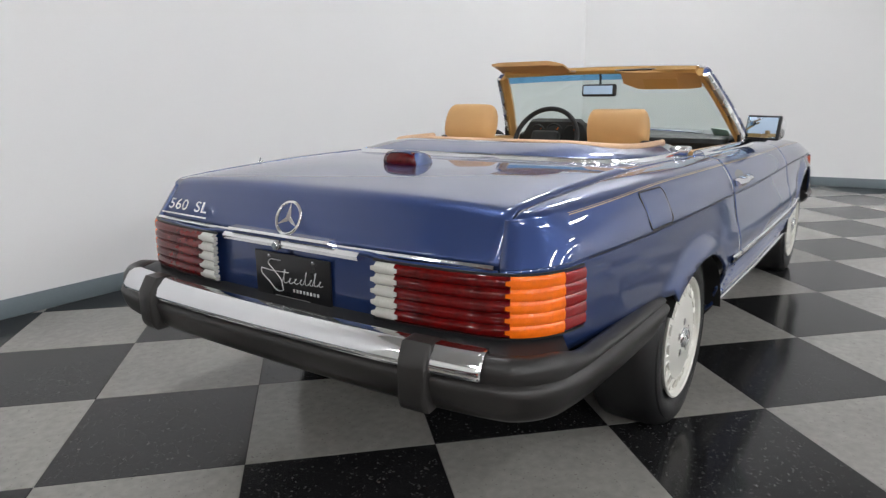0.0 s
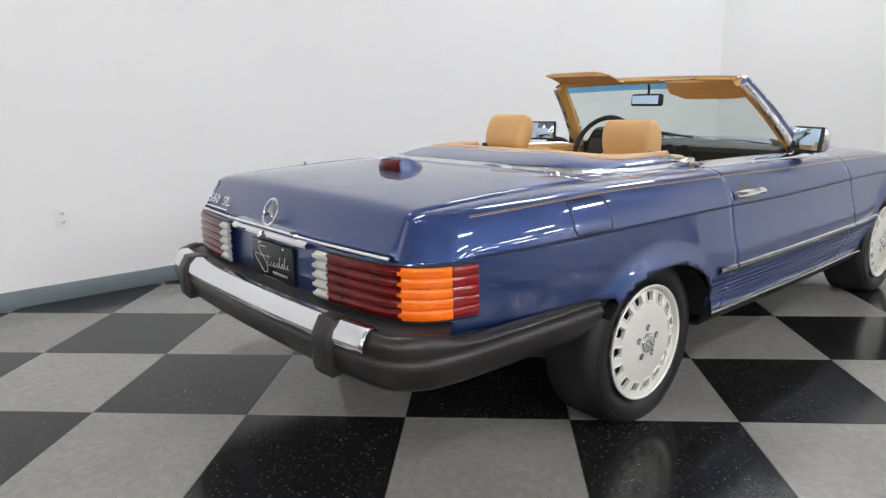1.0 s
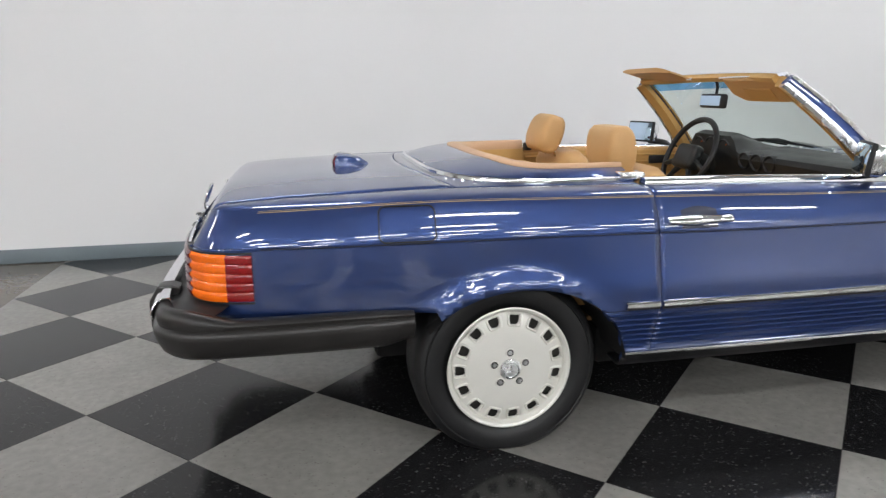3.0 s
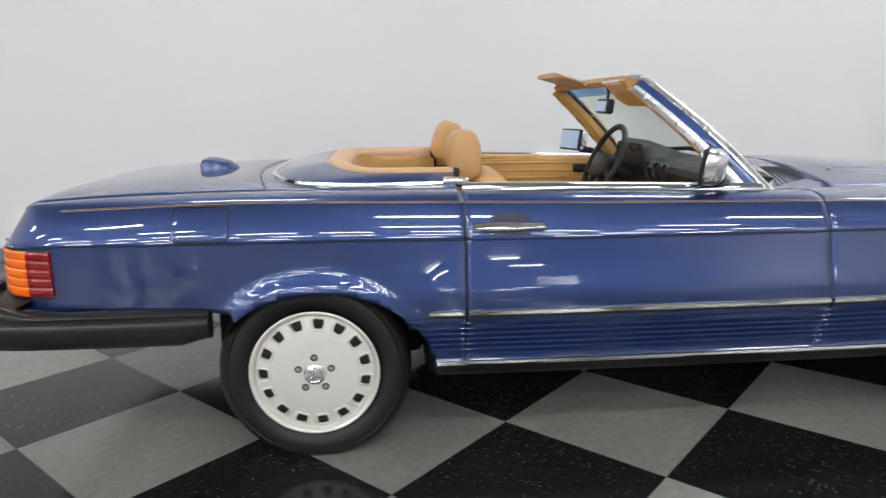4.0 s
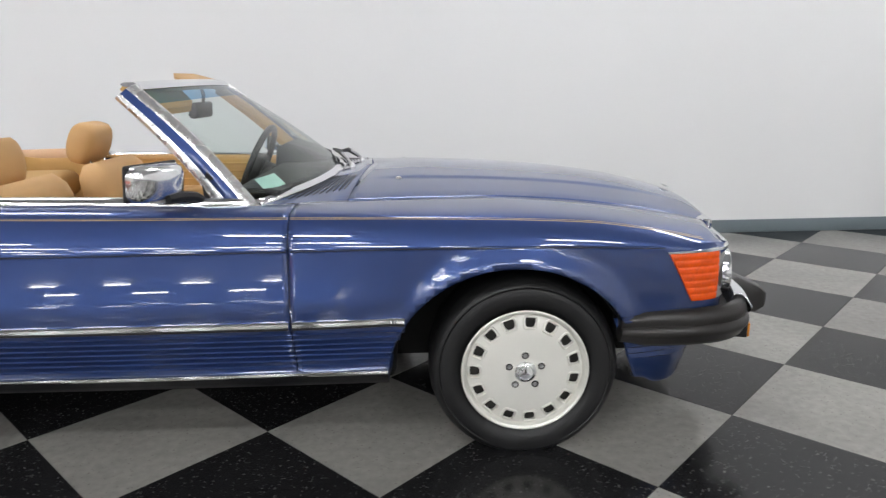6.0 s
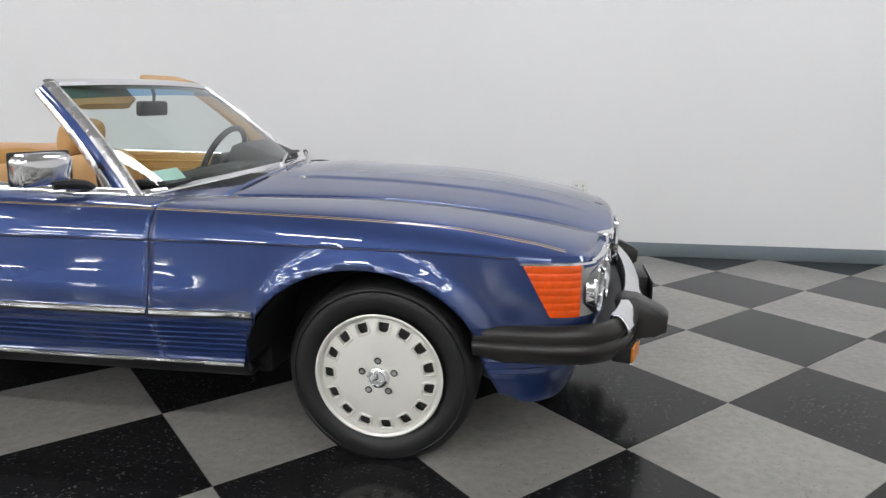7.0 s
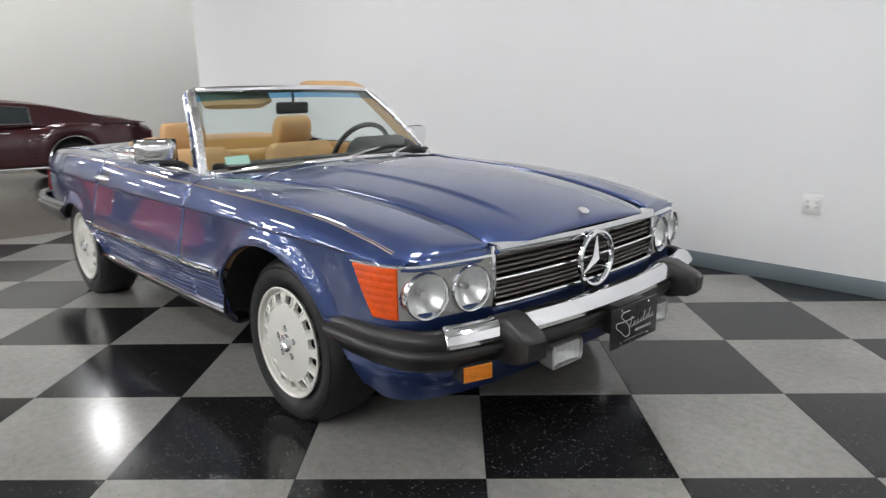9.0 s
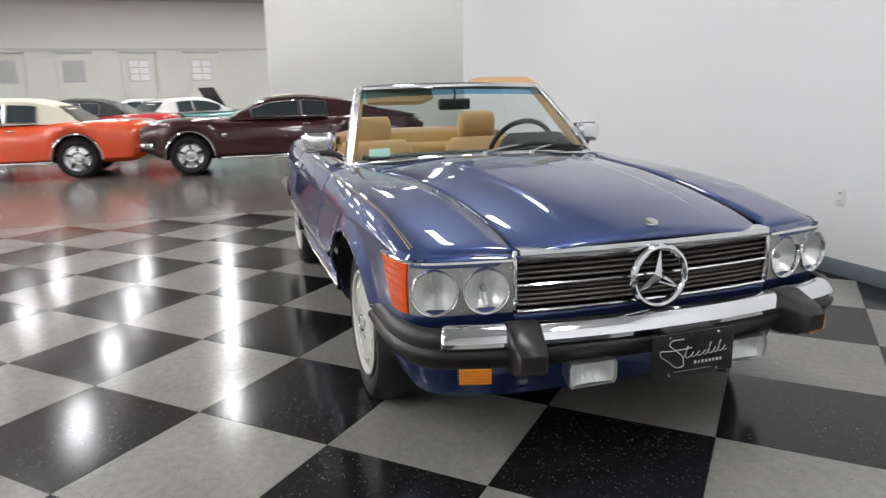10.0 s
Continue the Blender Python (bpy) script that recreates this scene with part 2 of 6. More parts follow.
slab("baseboard_end", "grey-blue vinyl base at the wall end", "baseboard", block(-5.562, -5.552, WALL_Y - 0.012, WALL_Y + 0.16, 0, 0.105, 0.003), COVE)
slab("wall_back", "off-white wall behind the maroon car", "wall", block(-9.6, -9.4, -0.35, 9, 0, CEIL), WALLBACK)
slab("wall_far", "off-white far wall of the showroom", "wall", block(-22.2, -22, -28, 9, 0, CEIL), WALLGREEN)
# added wall out of view; its tone shapes the reflections on the doors
slab("wall_far_side", "unseen wall closing the hall, grey set for the car's reflections", "wall", block(-22, 11, -28.2, -28, 0, CEIL), DARKWALL)
slab("wall_behind", "plain wall closing the hall", "wall", block(-22, -5.4, 9, 9.2, 0, CEIL), WALLGREEN)
slab("ceiling", "plain grey showroom ceiling", "ceiling", block(-22, 11, -28.2, 9.2, CEIL, CEIL + 0.2), CEILING)


def outlet(m):
    root = tagged(new("wall_outlet"), "white plastic wall socket plate on the white wall", "outlet", "wall outlets")
    plate = part("cover_plate", block(-0.037, 0.037, -0.007, 0, -0.06, 0.06, 0.003), PLASTIC, root)
    for dz in (-0.026, 0.026):
        f = part("receptacle", block(-0.017, 0.017, -0.0095, -0.0072, dz - 0.015, dz + 0.015, 0.001), PLASTIC, plate)
        for dx in (-0.007, 0.007):
            part("slot", block(dx - 0.0016, dx + 0.0016, -0.0105, -0.0097, dz - 0.004, dz + 0.007), BLACK, plate)
        part("ground_hole", block(-0.003, 0.003, -0.0105, -0.0097, dz - 0.011, dz - 0.006), BLACK, plate)
    root.matrix_basis = m
    return root


for x in (-1.215, 1.715):
    outlet(pose(x, WALL_Y - 0.0005, 0.506))


def double_outlet(m):
    root = tagged(new("wall_outlet"), "white double-width wall socket plate on the white wall", "outlet", "wall outlets")
    plate = part("cover_plate", block(-0.060, 0.060, -0.008, 0, -0.060, 0.060, 0.004), PLASTIC, root)
    for dx in (-0.024, 0.024):
        part("receptacle", block(dx - 0.017, dx + 0.017, -0.0115, -0.0082, -0.034, 0.034, 0.0015), PLASTIC, plate)
        for dz in (-0.018, 0.018):
            for sx in (-0.006, 0.006):
                part("slot", block(dx + sx - 0.0016, dx + sx + 0.0016, -0.0125, -0.0117, dz - 0.003, dz + 0.007), BLACK, plate)
            part("ground_hole", block(dx - 0.003, dx + 0.003, -0.0125, -0.0117, dz - 0.011, dz - 0.006), BLACK, plate)
    root.matrix_basis = m
    return root


double_outlet(pose(3.135, WALL_Y - 0.0005, 0.512))


def ceiling_lamp(m):
    """Fluorescent fixture with a glowing diffuser."""
    root = tagged(new("ceiling_light"), "white fluorescent ceiling light with a bright diffuser", "ceiling light", "rows of ceiling lights")
    part("housing", block(-0.66, 0.66, -0.14, 0.14, 0.02, 0.09, 0.01), HOUSING, root)
    part("diffuser", block(-0.62, 0.62, -0.12, 0.12, 0.0, 0.019), LAMP, root, "bright diffuser")
    for x in (-0.45, 0.45):
        part("hanger", tube([(x, 0, 0.09), (x, 0, 0.12), (x, 0, 0.151)], 0.006, 6), HOUSING, root)
    root.matrix_basis = m
    return root


first = None
for x in (-18.6, -14.9, -11.2, -7.5, -3.9, 0.75, 4.7):
    for iy in range(-10, 4):
        m = pose(x, -1.62 + 2.62 * iy, CEIL - 0.15)
        if (iy >= 0 and x > -6) or iy in (-3, -4, -7, -9):
            continue
        if first is None:
            first = ceiling_lamp(m)
        else:
            copy_thing(first, m)
for iy in (-3, -4):
    for k in range(13):
        copy_thing(first, pose(-16.3 + 1.95 * k, -1.62 + 2.62 * iy, CEIL - 0.15))
# the windscreen mirrors the second; the first is an added lamp lighting the wall
for x, y in ((-1.15, 0.45), (2.60, 0.45)):
    copy_thing(first, pose(x, y, CEIL - 0.15))
# added lamp, no known fixture here, to brighten the end wall
copy_thing(first, pose(5.5, 1.0, CEIL - 0.15))

# ---- the convertible ----
car = tagged(new("convertible_car"), "dark blue metallic convertible with tan leather, top folded down", "car")
car.matrix_basis = pose(0, 0.010, 0, 0, 0, 0.4)

# plan of the body at its widest, from the tail's middle round the side to the nose's middle: x and half width
PLAN = spline([(-1.052, 0.0), (-1.05, 0.2), (-1.043, 0.4), (-1.022, 0.60), (-0.995, 0.69), (-0.945, 0.745), (-0.87, 0.777), (-0.78, 0.793), (-0.5, 0.826), (0.0, 0.853), (0.5, 0.870), (1.2, 0.878), (1.7, 0.876), (2.4, 0.862), (2.75, 0.842), (2.93, 0.826), (3.02, 0.812), (3.075, 0.787), (3.108, 0.745), (3.13, 0.66), (3.15, 0.55), (3.165, 0.45), (3.178, 0.25), (3.182, 0.0)], 0.005)
TAN_ = np.gradient(PLAN, axis=0)
TAN_ /= np.linalg.norm(TAN_, axis=1)[:, None]
OUT = np.stack([-TAN_[:, 1], TAN_[:, 0]], axis=1)          # outward, in (x, half width)
ARC = np.concatenate([[0], np.cumsum(np.linalg.norm(np.diff(PLAN, axis=0), axis=1))])
LENGTH = ARC[-1]


def arc_x(x):
    """Arc length at which the side of the plan passes x."""
    i = np.searchsorted(PLAN[:, 0], x)
    return float(np.interp(x, PLAN[:, 0], ARC)) if i < len(PLAN) else LENGTH


def arc_y(y, rear=True):
    """Arc length at which tail or nose passes the half width y."""
    k = len(PLAN) // 2
    if rear:
        return float(np.interp(y, PLAN[:k, 1], ARC[:k]))
    return float(np.interp(-y, -PLAN[k:, 1], ARC[k:]))


def on_plan(s):
    s = np.asarray(s, float)
    p = np.stack([np.interp(s, ARC, PLAN[:, i]) for i in (0, 1)], axis=-1)
    n = np.stack([np.interp(s, ARC, OUT[:, i]) for i in (0, 1)], axis=-1)
    return p, n / np.linalg.norm(n, axis=-1)[..., None]


def crease_z(x): return ramp(x, [(-1.05, 0.736), (-0.8, 0.741), (0.0, 0.746), (0.9, 0.737), (2.0, 0.736), (2.45, 0.730), (2.87, 0.711), (3.0, 0.704), (3.18, 0.697)])
def pin_z(x): return ramp(x, [(-1.05, 0.840), (-0.92, 0.842), (-0.79, 0.847), (-0.2, 0.866), (0.35, 0.858), (1.1, 0.842), (1.7, 0.832), (2.25, 0.818), (2.63, 0.797), (2.92, 0.752), (3.04, 0.726), (3.18, 0.708)])
def pin_d(x): return ramp(x, [(-1.05, 0.070), (-1.0, 0.067), (-0.93, 0.062), (-0.86, 0.060), (-0.8, 0.058), (-0.3, 0.056), (0.4, 0.054), (1.7, 0.056), (2.6, 0.062), (2.95, 0.05), (3.1, 0.03), (3.18, 0.02)])
def seam_y(x): return ramp(x, [(-1.05, 0.662), (-0.3, 0.664), (0.1, 0.684), (0.5, 0.712), (1.2, 0.718), (1.55, 0.698), (1.86, 0.610), (2.2, 0.558), (2.58, 0.514), (2.9, 0.492), (3.18, 0.486)])
def seam_z(x): return ramp(x, [(-1.05, 0.805), (-0.96, 0.834), (-0.93, 0.850), (-0.90, 0.863), (-0.56, 0.880), (-0.2, 0.888), (0.4, 0.884), (0.9, 0.877), (1.5, 0.859), (1.86, 0.850), (2.3, 0.842), (2.6, 0.820), (2.9, 0.778), (3.07, 0.744), (3.18, 0.712)])


ARCH = ((0.015, 0.29, 0.372, 0.295), (2.392, 0.30, 0.405, 0.370))


def arch_floor(x, low):
    """Lower rim of the skin: the sill, or a wheel arch."""
    z = np.maximum(low, np.where(x < -0.25, 0.525, np.where(x > 2.6, 0.47, low)))
    for cx, cz, a, b in ARCH:
        k = 1 - ((x - cx) / a) ** 2
        z = np.maximum(z, np.where(k > 0, cz + b * np.sqrt(np.maximum(k, 0)), low))
    return z


def flare(x, z):
    f = 0
    for (cx, cz, a, b), amount, wide in zip(ARCH, (0.030, 0.026), (0.085, 0.075)):
        d = (np.sqrt(((x - cx) / a) ** 2 + ((z - cz) / b) ** 2) - 1) * min(a, b)
        f = f + amount * (1 - smoothstep(0.0, wide, d)) * (z > 0.31)
    return f


# lean of the side below the crease, summed downwards
LEAN_U = np.linspace(0, 1, 41)
LEAN_D = np.concatenate([[0], np.cumsum(0.025 * (0.13 + 0.22 * LEAN_U[1:]) * (1 - smoothstep(0.66, 0.88, LEAN_U[1:])))])


def section(x, z):
    """How far the skin lies inside the plan at height z."""
    zc, zp, dp = crease_z(x), pin_z(x), pin_d(x)
    u = np.clip((zc - z) / (zc - 0.508), 0, 1)
    full = smoothstep(-0.05, 0.47, x) * (1 - smoothstep(1.72, 2.35, x))
    bulge, lip = 0.229 * np.interp(u, LEAN_U, LEAN_D) * full, flare(x, z) * (np.abs(x - 1.05) < 1.9)
    belly = 0.010 * full - np.cbrt(bulge**3 + lip**3) - 0.005 * np.sin(np.pi * u) * (1 - full)
    low = np.where(z < 0.508, belly + (0.028 - belly) * smoothstep(0.508, 0.325, z) + 0.06 * smoothstep(0.325, 0.24, z), belly)
    t = np.clip((z - zc) / np.maximum(zp - zc, 1e-4), 0, 1.2)
    flat = smoothstep(-0.80, -0.98, x)
    return np.where(z <= zc, low, 0.010 * full + dp * ((0.36 + 0.64 * flat) * t + 0.64 * (1 - flat) * t * t))


def skin(s, z, side, lift=0.0):
    """The point of the skin at arc s and height z. lift: metres proud of it."""
    s, z = np.broadcast_arrays(np.asarray(s, float), np.asarray(z, float))
    p, n = on_plan(s)
    above = smoothstep(0.0, 0.06, z - crease_z(p[..., 0]))
    d = -section(p[..., 0], z) + lift + np.where(above > 0, flare(p[..., 0], z) * (1 - above), 0)
    q = p + n * d[..., None]
    return np.stack([q[..., 0], side * q[..., 1], z], axis=-1)


def columns(a, b, step=0.02, extra=()):
    """Arc lengths from a to b, with finer steps near wheel arch ends."""
    s = list(np.linspace(a, b, max(2, int(abs(b - a) / step) + 1)))
    for cx, cz, r, _ in ARCH:
        for w in np.linspace(0, np.pi, 40):
            q = arc_x(cx - r * np.cos(w))
            if a < q < b:
                s.append(q)
    return np.array(sorted(s))


def wall_panel(name, a, b, side, low, label=""):
    """Side skin from the sill up to the crease, with the ribbed band below the moulding, between two arcs."""
    s = columns(a, b)
    x = on_plan(s)[0][:, 0]
    rows = [low]
    ribs = [0.335]
    for k in range(7):
        z = 0.348 + k * 0.021
        ribs += [z, z + 0.004, z + 0.015, z + 0.019]
    rows += ribs + list(np.linspace(0.5, 0.505, 2)) + list(np.linspace(0.52, 0.69, 8))
    deep = {z for k in range(7) for z in (0.348 + k * 0.021 + 0.004, 0.348 + k * 0.021 + 0.015)}
    P = []
    foot = arch_floor(x, low)
    for z0 in rows:
        z = np.maximum(np.full_like(x, z0), foot)
        lift = np.where(np.isclose(z, z0) & (z0 in deep), -0.006, 0.0)
        P.append(skin(s, z, side, lift))
    zc = crease_z(x)
    groove = 1 - smoothstep(2.82, 2.92, x)
    for dz, lift in ((-0.012, 0), (-0.0045, 0.0), (-0.0015, -0.004), (0.0015, -0.004)):
        P.append(skin(s, zc + dz, side, lift * groove))
    return s, x, P


def shoulder_rows(s, x, side):
    """Rows from the crease over the pinstripe to the inner seam."""
    P = []
    zc, zp = crease_z(x), pin_z(x)
    P.append(skin(s, zc + 0.0045, side, 0.0))
    for t in np.linspace(0.12, 1.0, 8):
        P.append(skin(s, zc + (zp - zc) * t, side))
    pin = P[-1]
    q = np.stack([pin[:, 0], side * np.minimum(seam_y(pin[:, 0]), np.abs(pin[:, 1])), seam_z(pin[:, 0])], axis=1)
    width = np.abs(pin[:, 1] - q[:, 1])
    mid = pin * 1.0
    mid[:, 1] = pin[:, 1] + (q[:, 1] - pin[:, 1]) * 0.22
    rise = np.minimum(np.maximum(q[:, 2] - pin[:, 2], 0), 0.05)
    mid[:, 2] = pin[:, 2] + 0.82 * rise + 0.05 * np.minimum(width, 0.12)
    for t in np.linspace(0, 1, 9)[1:]:
        P.append((1 - t) ** 2 * pin + 2 * t * (1 - t) * mid + t * t * q)
    return P


def side_panel(name, a, b, side, low, label="", lamp_hole=False):
    s, x, P = wall_panel(name, a, b, side, low)
    P += shoulder_rows(s, x, side)
    bm = sheet(P, flip=side < 0)
    bmesh.ops.dissolve_degenerate(bm, dist=0.0003, edges=bm.edges)
    if lamp_hole:
        gone = [f for f in bm.faces if f.calc_center_median().x > 3.07 and 0.535 < f.calc_center_median().z < 0.688]
        bmesh.ops.delete(bm, geom=gone, context="FACES")
    return part(name, bm, PAINT, car, label, angle=28, thick=0.012)


G = 0.0017
DOOR_A, DOOR_B = 0.480, 1.692
panels = {}
for side in (-1, 1):
    quarter = side_panel("rear_fender", arc_y(0.664), arc_x(DOOR_A - G), side, 0.275, "blue rear fender with flared wheel arch")
    door = side_panel("door", arc_x(DOOR_A + G), arc_x(DOOR_B - G), side, 0.332, "blue door with ribbed lower band")
    fender = side_panel("front_fender", arc_x(DOOR_B + G), arc_y(0.484, False), side, 0.275, "blue front fender with flared wheel arch", lamp_hole=True)
    panels[side] = (quarter, door, fender)

# rear panel between the fenders, under the boot lid
for side in (-1, 1):
    s = np.linspace(0, arc_y(0.66), 40)
    P = [skin(s, np.full_like(s, z), side, -0.022 * smoothstep(arc_y(0.36), arc_y(0.30), s) * (z < 0.73)) for z in (0.42, 0.5, 0.56, 0.62, 0.68, 0.725, 0.738)]
    part("tail_panel", sheet(P, flip=side < 0), PAINT, car, "blue tail panel", thick=0.01)
# nose valance under lamps and grille
for side in (-1, 1):
    s = np.linspace(arc_y(0.482, False), LENGTH, 30)
    P = [skin(s, np.full_like(s, z), side) for z in (0.40, 0.45, 0.50, 0.522)]
    part("nose_panel", sheet(P, flip=side < 0), PAINT, car, "blue panel below the grille", thick=0.01)

# dark body core behind the gaps
part("underbody", joined(block(-0.90, -0.42, -0.60, 0.60, 0.40, 0.74, 0.05), block(0.36, 2.0, -0.66, 0.66, 0.205, 0.36, 0.03), block(2.78, 3.00, -0.60, 0.60, 0.26, 0.66, 0.04), block(-0.42, 0.36, -0.42, 0.42, 0.2, 0.7, 0.03), block(1.78, 2.8, -0.44, 0.44, 0.2, 0.72, 0.03)), GAP, car, "black underbody")
for side in (-1, 1):
    for cx, cz, a, b in ARCH:
        rows = []
        for w in np.linspace(0.06 if cx < 1 else 0.46, np.pi - (0.60 if cx < 1 else 0.06), 26):
            c, s_ = np.cos(w), np.sin(w)
            rows.append([(cx + (a - 0.004) * c, side * y, cz + (b - 0.004) * s_) for y in (0.40, 0.60, 0.835, 0.862)])
        rows_in = [[(cx + (a - 0.004) * np.cos(w) * k, side * 0.41, cz + (b - 0.004) * np.sin(w) * k) for k in (0.0, 1.0)] for w in np.linspace(0.06, np.pi - 0.06, 26)]
        part("wheel_housing", joined(sheet(rows), sheet(rows_in)), GAP, car, "black wheel housing")

# sills with a chrome strip
for side in (-1, 1):
    xs = np.linspace(0.385, 1.985, 30)
    s = np.array([arc_x(x) for x in xs])
    sec = [(-0.16, 0.262), (-0.085, 0.258), (-0.062, 0.266), (-0.048, 0.285), (-0.036, 0.312), (-0.05, 0.316)]
    p, n = on_plan(s)
    P = [np.stack([p[:, 0] + n[:, 0] * o, side * (p[:, 1] + n[:, 1] * o), np.full(len(s), z)], axis=1) for o, z in sec]
    part("sill", sheet(P, flip=side < 0), BLACK, car, "black sill", thick=0.01)
    sec = [(-0.045, 0.314), (-0.022, 0.313), (-0.017, 0.319), (-0.018, 0.327), (-0.026, 0.333), (-0.045, 0.334)]
    P = [np.stack([p[:, 0] + n[:, 0] * o, side * (p[:, 1] + n[:, 1] * o), np.full(len(s), z)], axis=1) for o, z in sec]
    part("sill_strip", sheet(P, flip=side < 0), CHROME, car, "chrome sill strip")


def strip(name, s, z, side, half, proud, material, parent, label="", rubber=False):
    """A moulding along the side skin at height z."""
    sec = [(-half, -0.004), (-half, proud * 0.55), (-half * 0.55, proud), (half * 0.55, proud), (half, proud * 0.55), (half, -0.004)]
    P = [skin(s, z + dz, side, lift) for dz, lift in sec]
    return part(name, cap_ends(sheet(P, flip=side < 0)), material, parent, label)


for side in (-1, 1):
    quarter, door, fender = panels[side]
    for owner, xa, xb in ((quarter, 0.36, DOOR_A - 0.006), (door, DOOR_A + 0.006, DOOR_B - 0.006), (fender, DOOR_B + 0.006, 2.045)):
        s = np.linspace(arc_x(xa), arc_x(xb), 24)
        strip("side_moulding", s, np.full_like(s, 0.511), side, 0.010, 0.012, CHROME, owner, "chrome side moulding")
        strip("moulding_insert", s, np.full_like(s, 0.4985), side, 0.0045, 0.009, BLACK, owner, "black insert of the moulding")
    for owner, xa, xb in ((quarter, -0.80, DOOR_A - 0.004), (door, DOOR_A + 0.004, DOOR_B - 0.004), (fender, DOOR_B + 0.004, 3.03)):
        s = np.linspace(arc_x(xa), arc_x(xb), 90)
        x = on_plan(s)[0][:, 0]
        q = np.linspace(arc_x(max(xa, -0.79)), arc_x(min(xb, 2.88)), 90)
        # black line over the crease groove stands in for its shade
        P = [skin(q, crease_z(on_plan(q)[0][:, 0]) + dz, side, 0.0006) for dz in (-0.0018, 0.0010)]
        part("crease_line", sheet(P, flip=side < 0, weld=False), BLACK, owner, "thin dark line painting the shade of the crease groove")
        for dz, half in ((-0.0030, 0.0009), (0.0008, 0.0005)):
            P = [skin(s, pin_z(x) + dz - half, side, 0.0012), skin(s, pin_z(x) + dz + half, side, 0.0012)]
            part("pinstripe", sheet(P, flip=side < 0, weld=False), GOLD, owner, "thin gold pinstripe")

# ---- bonnet, cowl ----
def hood_z(x, v):
    """Bonnet height; v: 0 at the seam to 1 at the middle."""
    zs = seam_z(x)
    zc = ramp(x, [(1.80, 0.902), (1.95, 0.902), (2.2, 0.893), (2.455, 0.877), (2.7, 0.855), (2.9, 0.826), (3.05, 0.796), (3.13, 0.775), (3.19, 0.752), (3.215, 0.722)])
    crown = 1 - (1 - v) ** 2.1
    step = 0.0065 * smoothstep(0.40, 0.47, v) * smoothstep(1.85, 2.1, x) * (1 - smoothstep(2.9, 3.15, x))
    return zs + (zc - zs) * crown + step - 0.004 * smoothstep(0.1, 0, v)


xs = np.concatenate([np.linspace(1.862, 2.9, 40), np.linspace(2.92, 3.205, 22)])
vs = np.concatenate([np.linspace(0, 0.38, 10), np.linspace(0.40, 0.48, 6), np.linspace(0.52, 1.0, 12)])
P = []
for x in xs:
    half = seam_y(min(x, 3.18)) - 0.006
    row = []
    for sgn, seq in ((-1, vs), (1, vs[::-1][1:])):
        for v in seq:
            y = sgn * half * (1 - v)
            nose = 0.035 * (1 - (1 - v) ** 2)
            bow = (nose - 0.03) * smoothstep(2.9, 3.205, x) - 0.05 * (v - 0.2) * (1 - smoothstep(1.862, 2.3, x)) * -1
            row.append((x + bow, y, float(hood_z(x, v))))
    P.append(row)
hood = part("bonnet", sheet(P), PAINT, car, "blue bonnet with a raised middle", thick=0.012, angle=24)
star_badge = lathe([(0.0, 0.004), (0.012, 0.0045), (0.019, 0.003), (0.0205, 0.0), (0.0, -0.002)], 28, "z")
part("bonnet_badge", moved(star_badge, pose(3.163, 0, 0.778, 0, 24, 0) @ Matrix.Diagonal((1.0, 1.25, 1, 1))), CHROME, hood, "round silver badge")
for y in (-0.34, 0.34):
    part("washer_nozzle", moved(lathe([(0.0, 0.007), (0.008, 0.006), (0.011, 0.0), (0.0, -0.003)], 12, "z"), pose(2.02, y, float(hood_z(2.02, 1 - 0.34 / 0.57)) + 0.001)), SATIN, hood, "small washer nozzle")


def screen_base(y):
    """x and z of the foot of the windscreen at y."""
    k = np.abs(y) / 0.71
    return 1.755 - 0.215 * k**2.4, 0.892 - 0.036 * k**2


def seam_x(y):
    """x at which the fender's inner seam passes the half width y, ahead of the doors."""
    x = np.linspace(1.5, 1.86, 30)
    return float(np.interp(-y, -seam_y(x), x))


def cowl_front(y):
    """x and z of the cowl's front edge."""
    a = abs(y)
    x1 = min(1.856 + 0.05 * (1 - a / 0.655 - 0.2), seam_x(a + 0.004)) if a > 0.56 else 1.856 + 0.05 * (1 - a / 0.655 - 0.2)
    return x1, float(hood_z(max(x1, 1.70), np.clip(1 - a / 0.605, 0, 1)))


# cowl between windscreen and bonnet
P = []
for y in np.linspace(-0.684, 0.684, 73):
    bx, bz = screen_base(y)
    x1, z1 = cowl_front(y)
    x0 = min(bx - 0.02, x1 - 0.004)
    P.append([(x0 + (x1 - x0) * t, y, (bz - 0.010) * (1 - t) + (z1 - 0.001) * t + 0.004 * np.sin(np.pi * t)) for t in np.linspace(0, 1, 7)])
cowl = part("cowl", sheet(P, flip=True), PAINT, car, "blue cowl panel", thick=0.01)
for side in (-1, 1):
    for k in range(10):
        t = k / 9
        y0, y1 = 0.24, 0.615 - 0.12 * t
        pts = []
        for y in np.linspace(y0 + 0.05 * t, y1, 8):
            bx, bz = screen_base(y)
            x1, z1 = cowl_front(y)
            u = 0.16 + 0.72 * t
            pts.append((bx - 0.02 + (x1 - bx + 0.02) * u, side * y, (bz - 0.010) * (1 - u) + z1 * u + 0.0045))
        part("vent_slat", tube(pts, 0.0022, 6), BLACK, cowl, "dark vent slat")

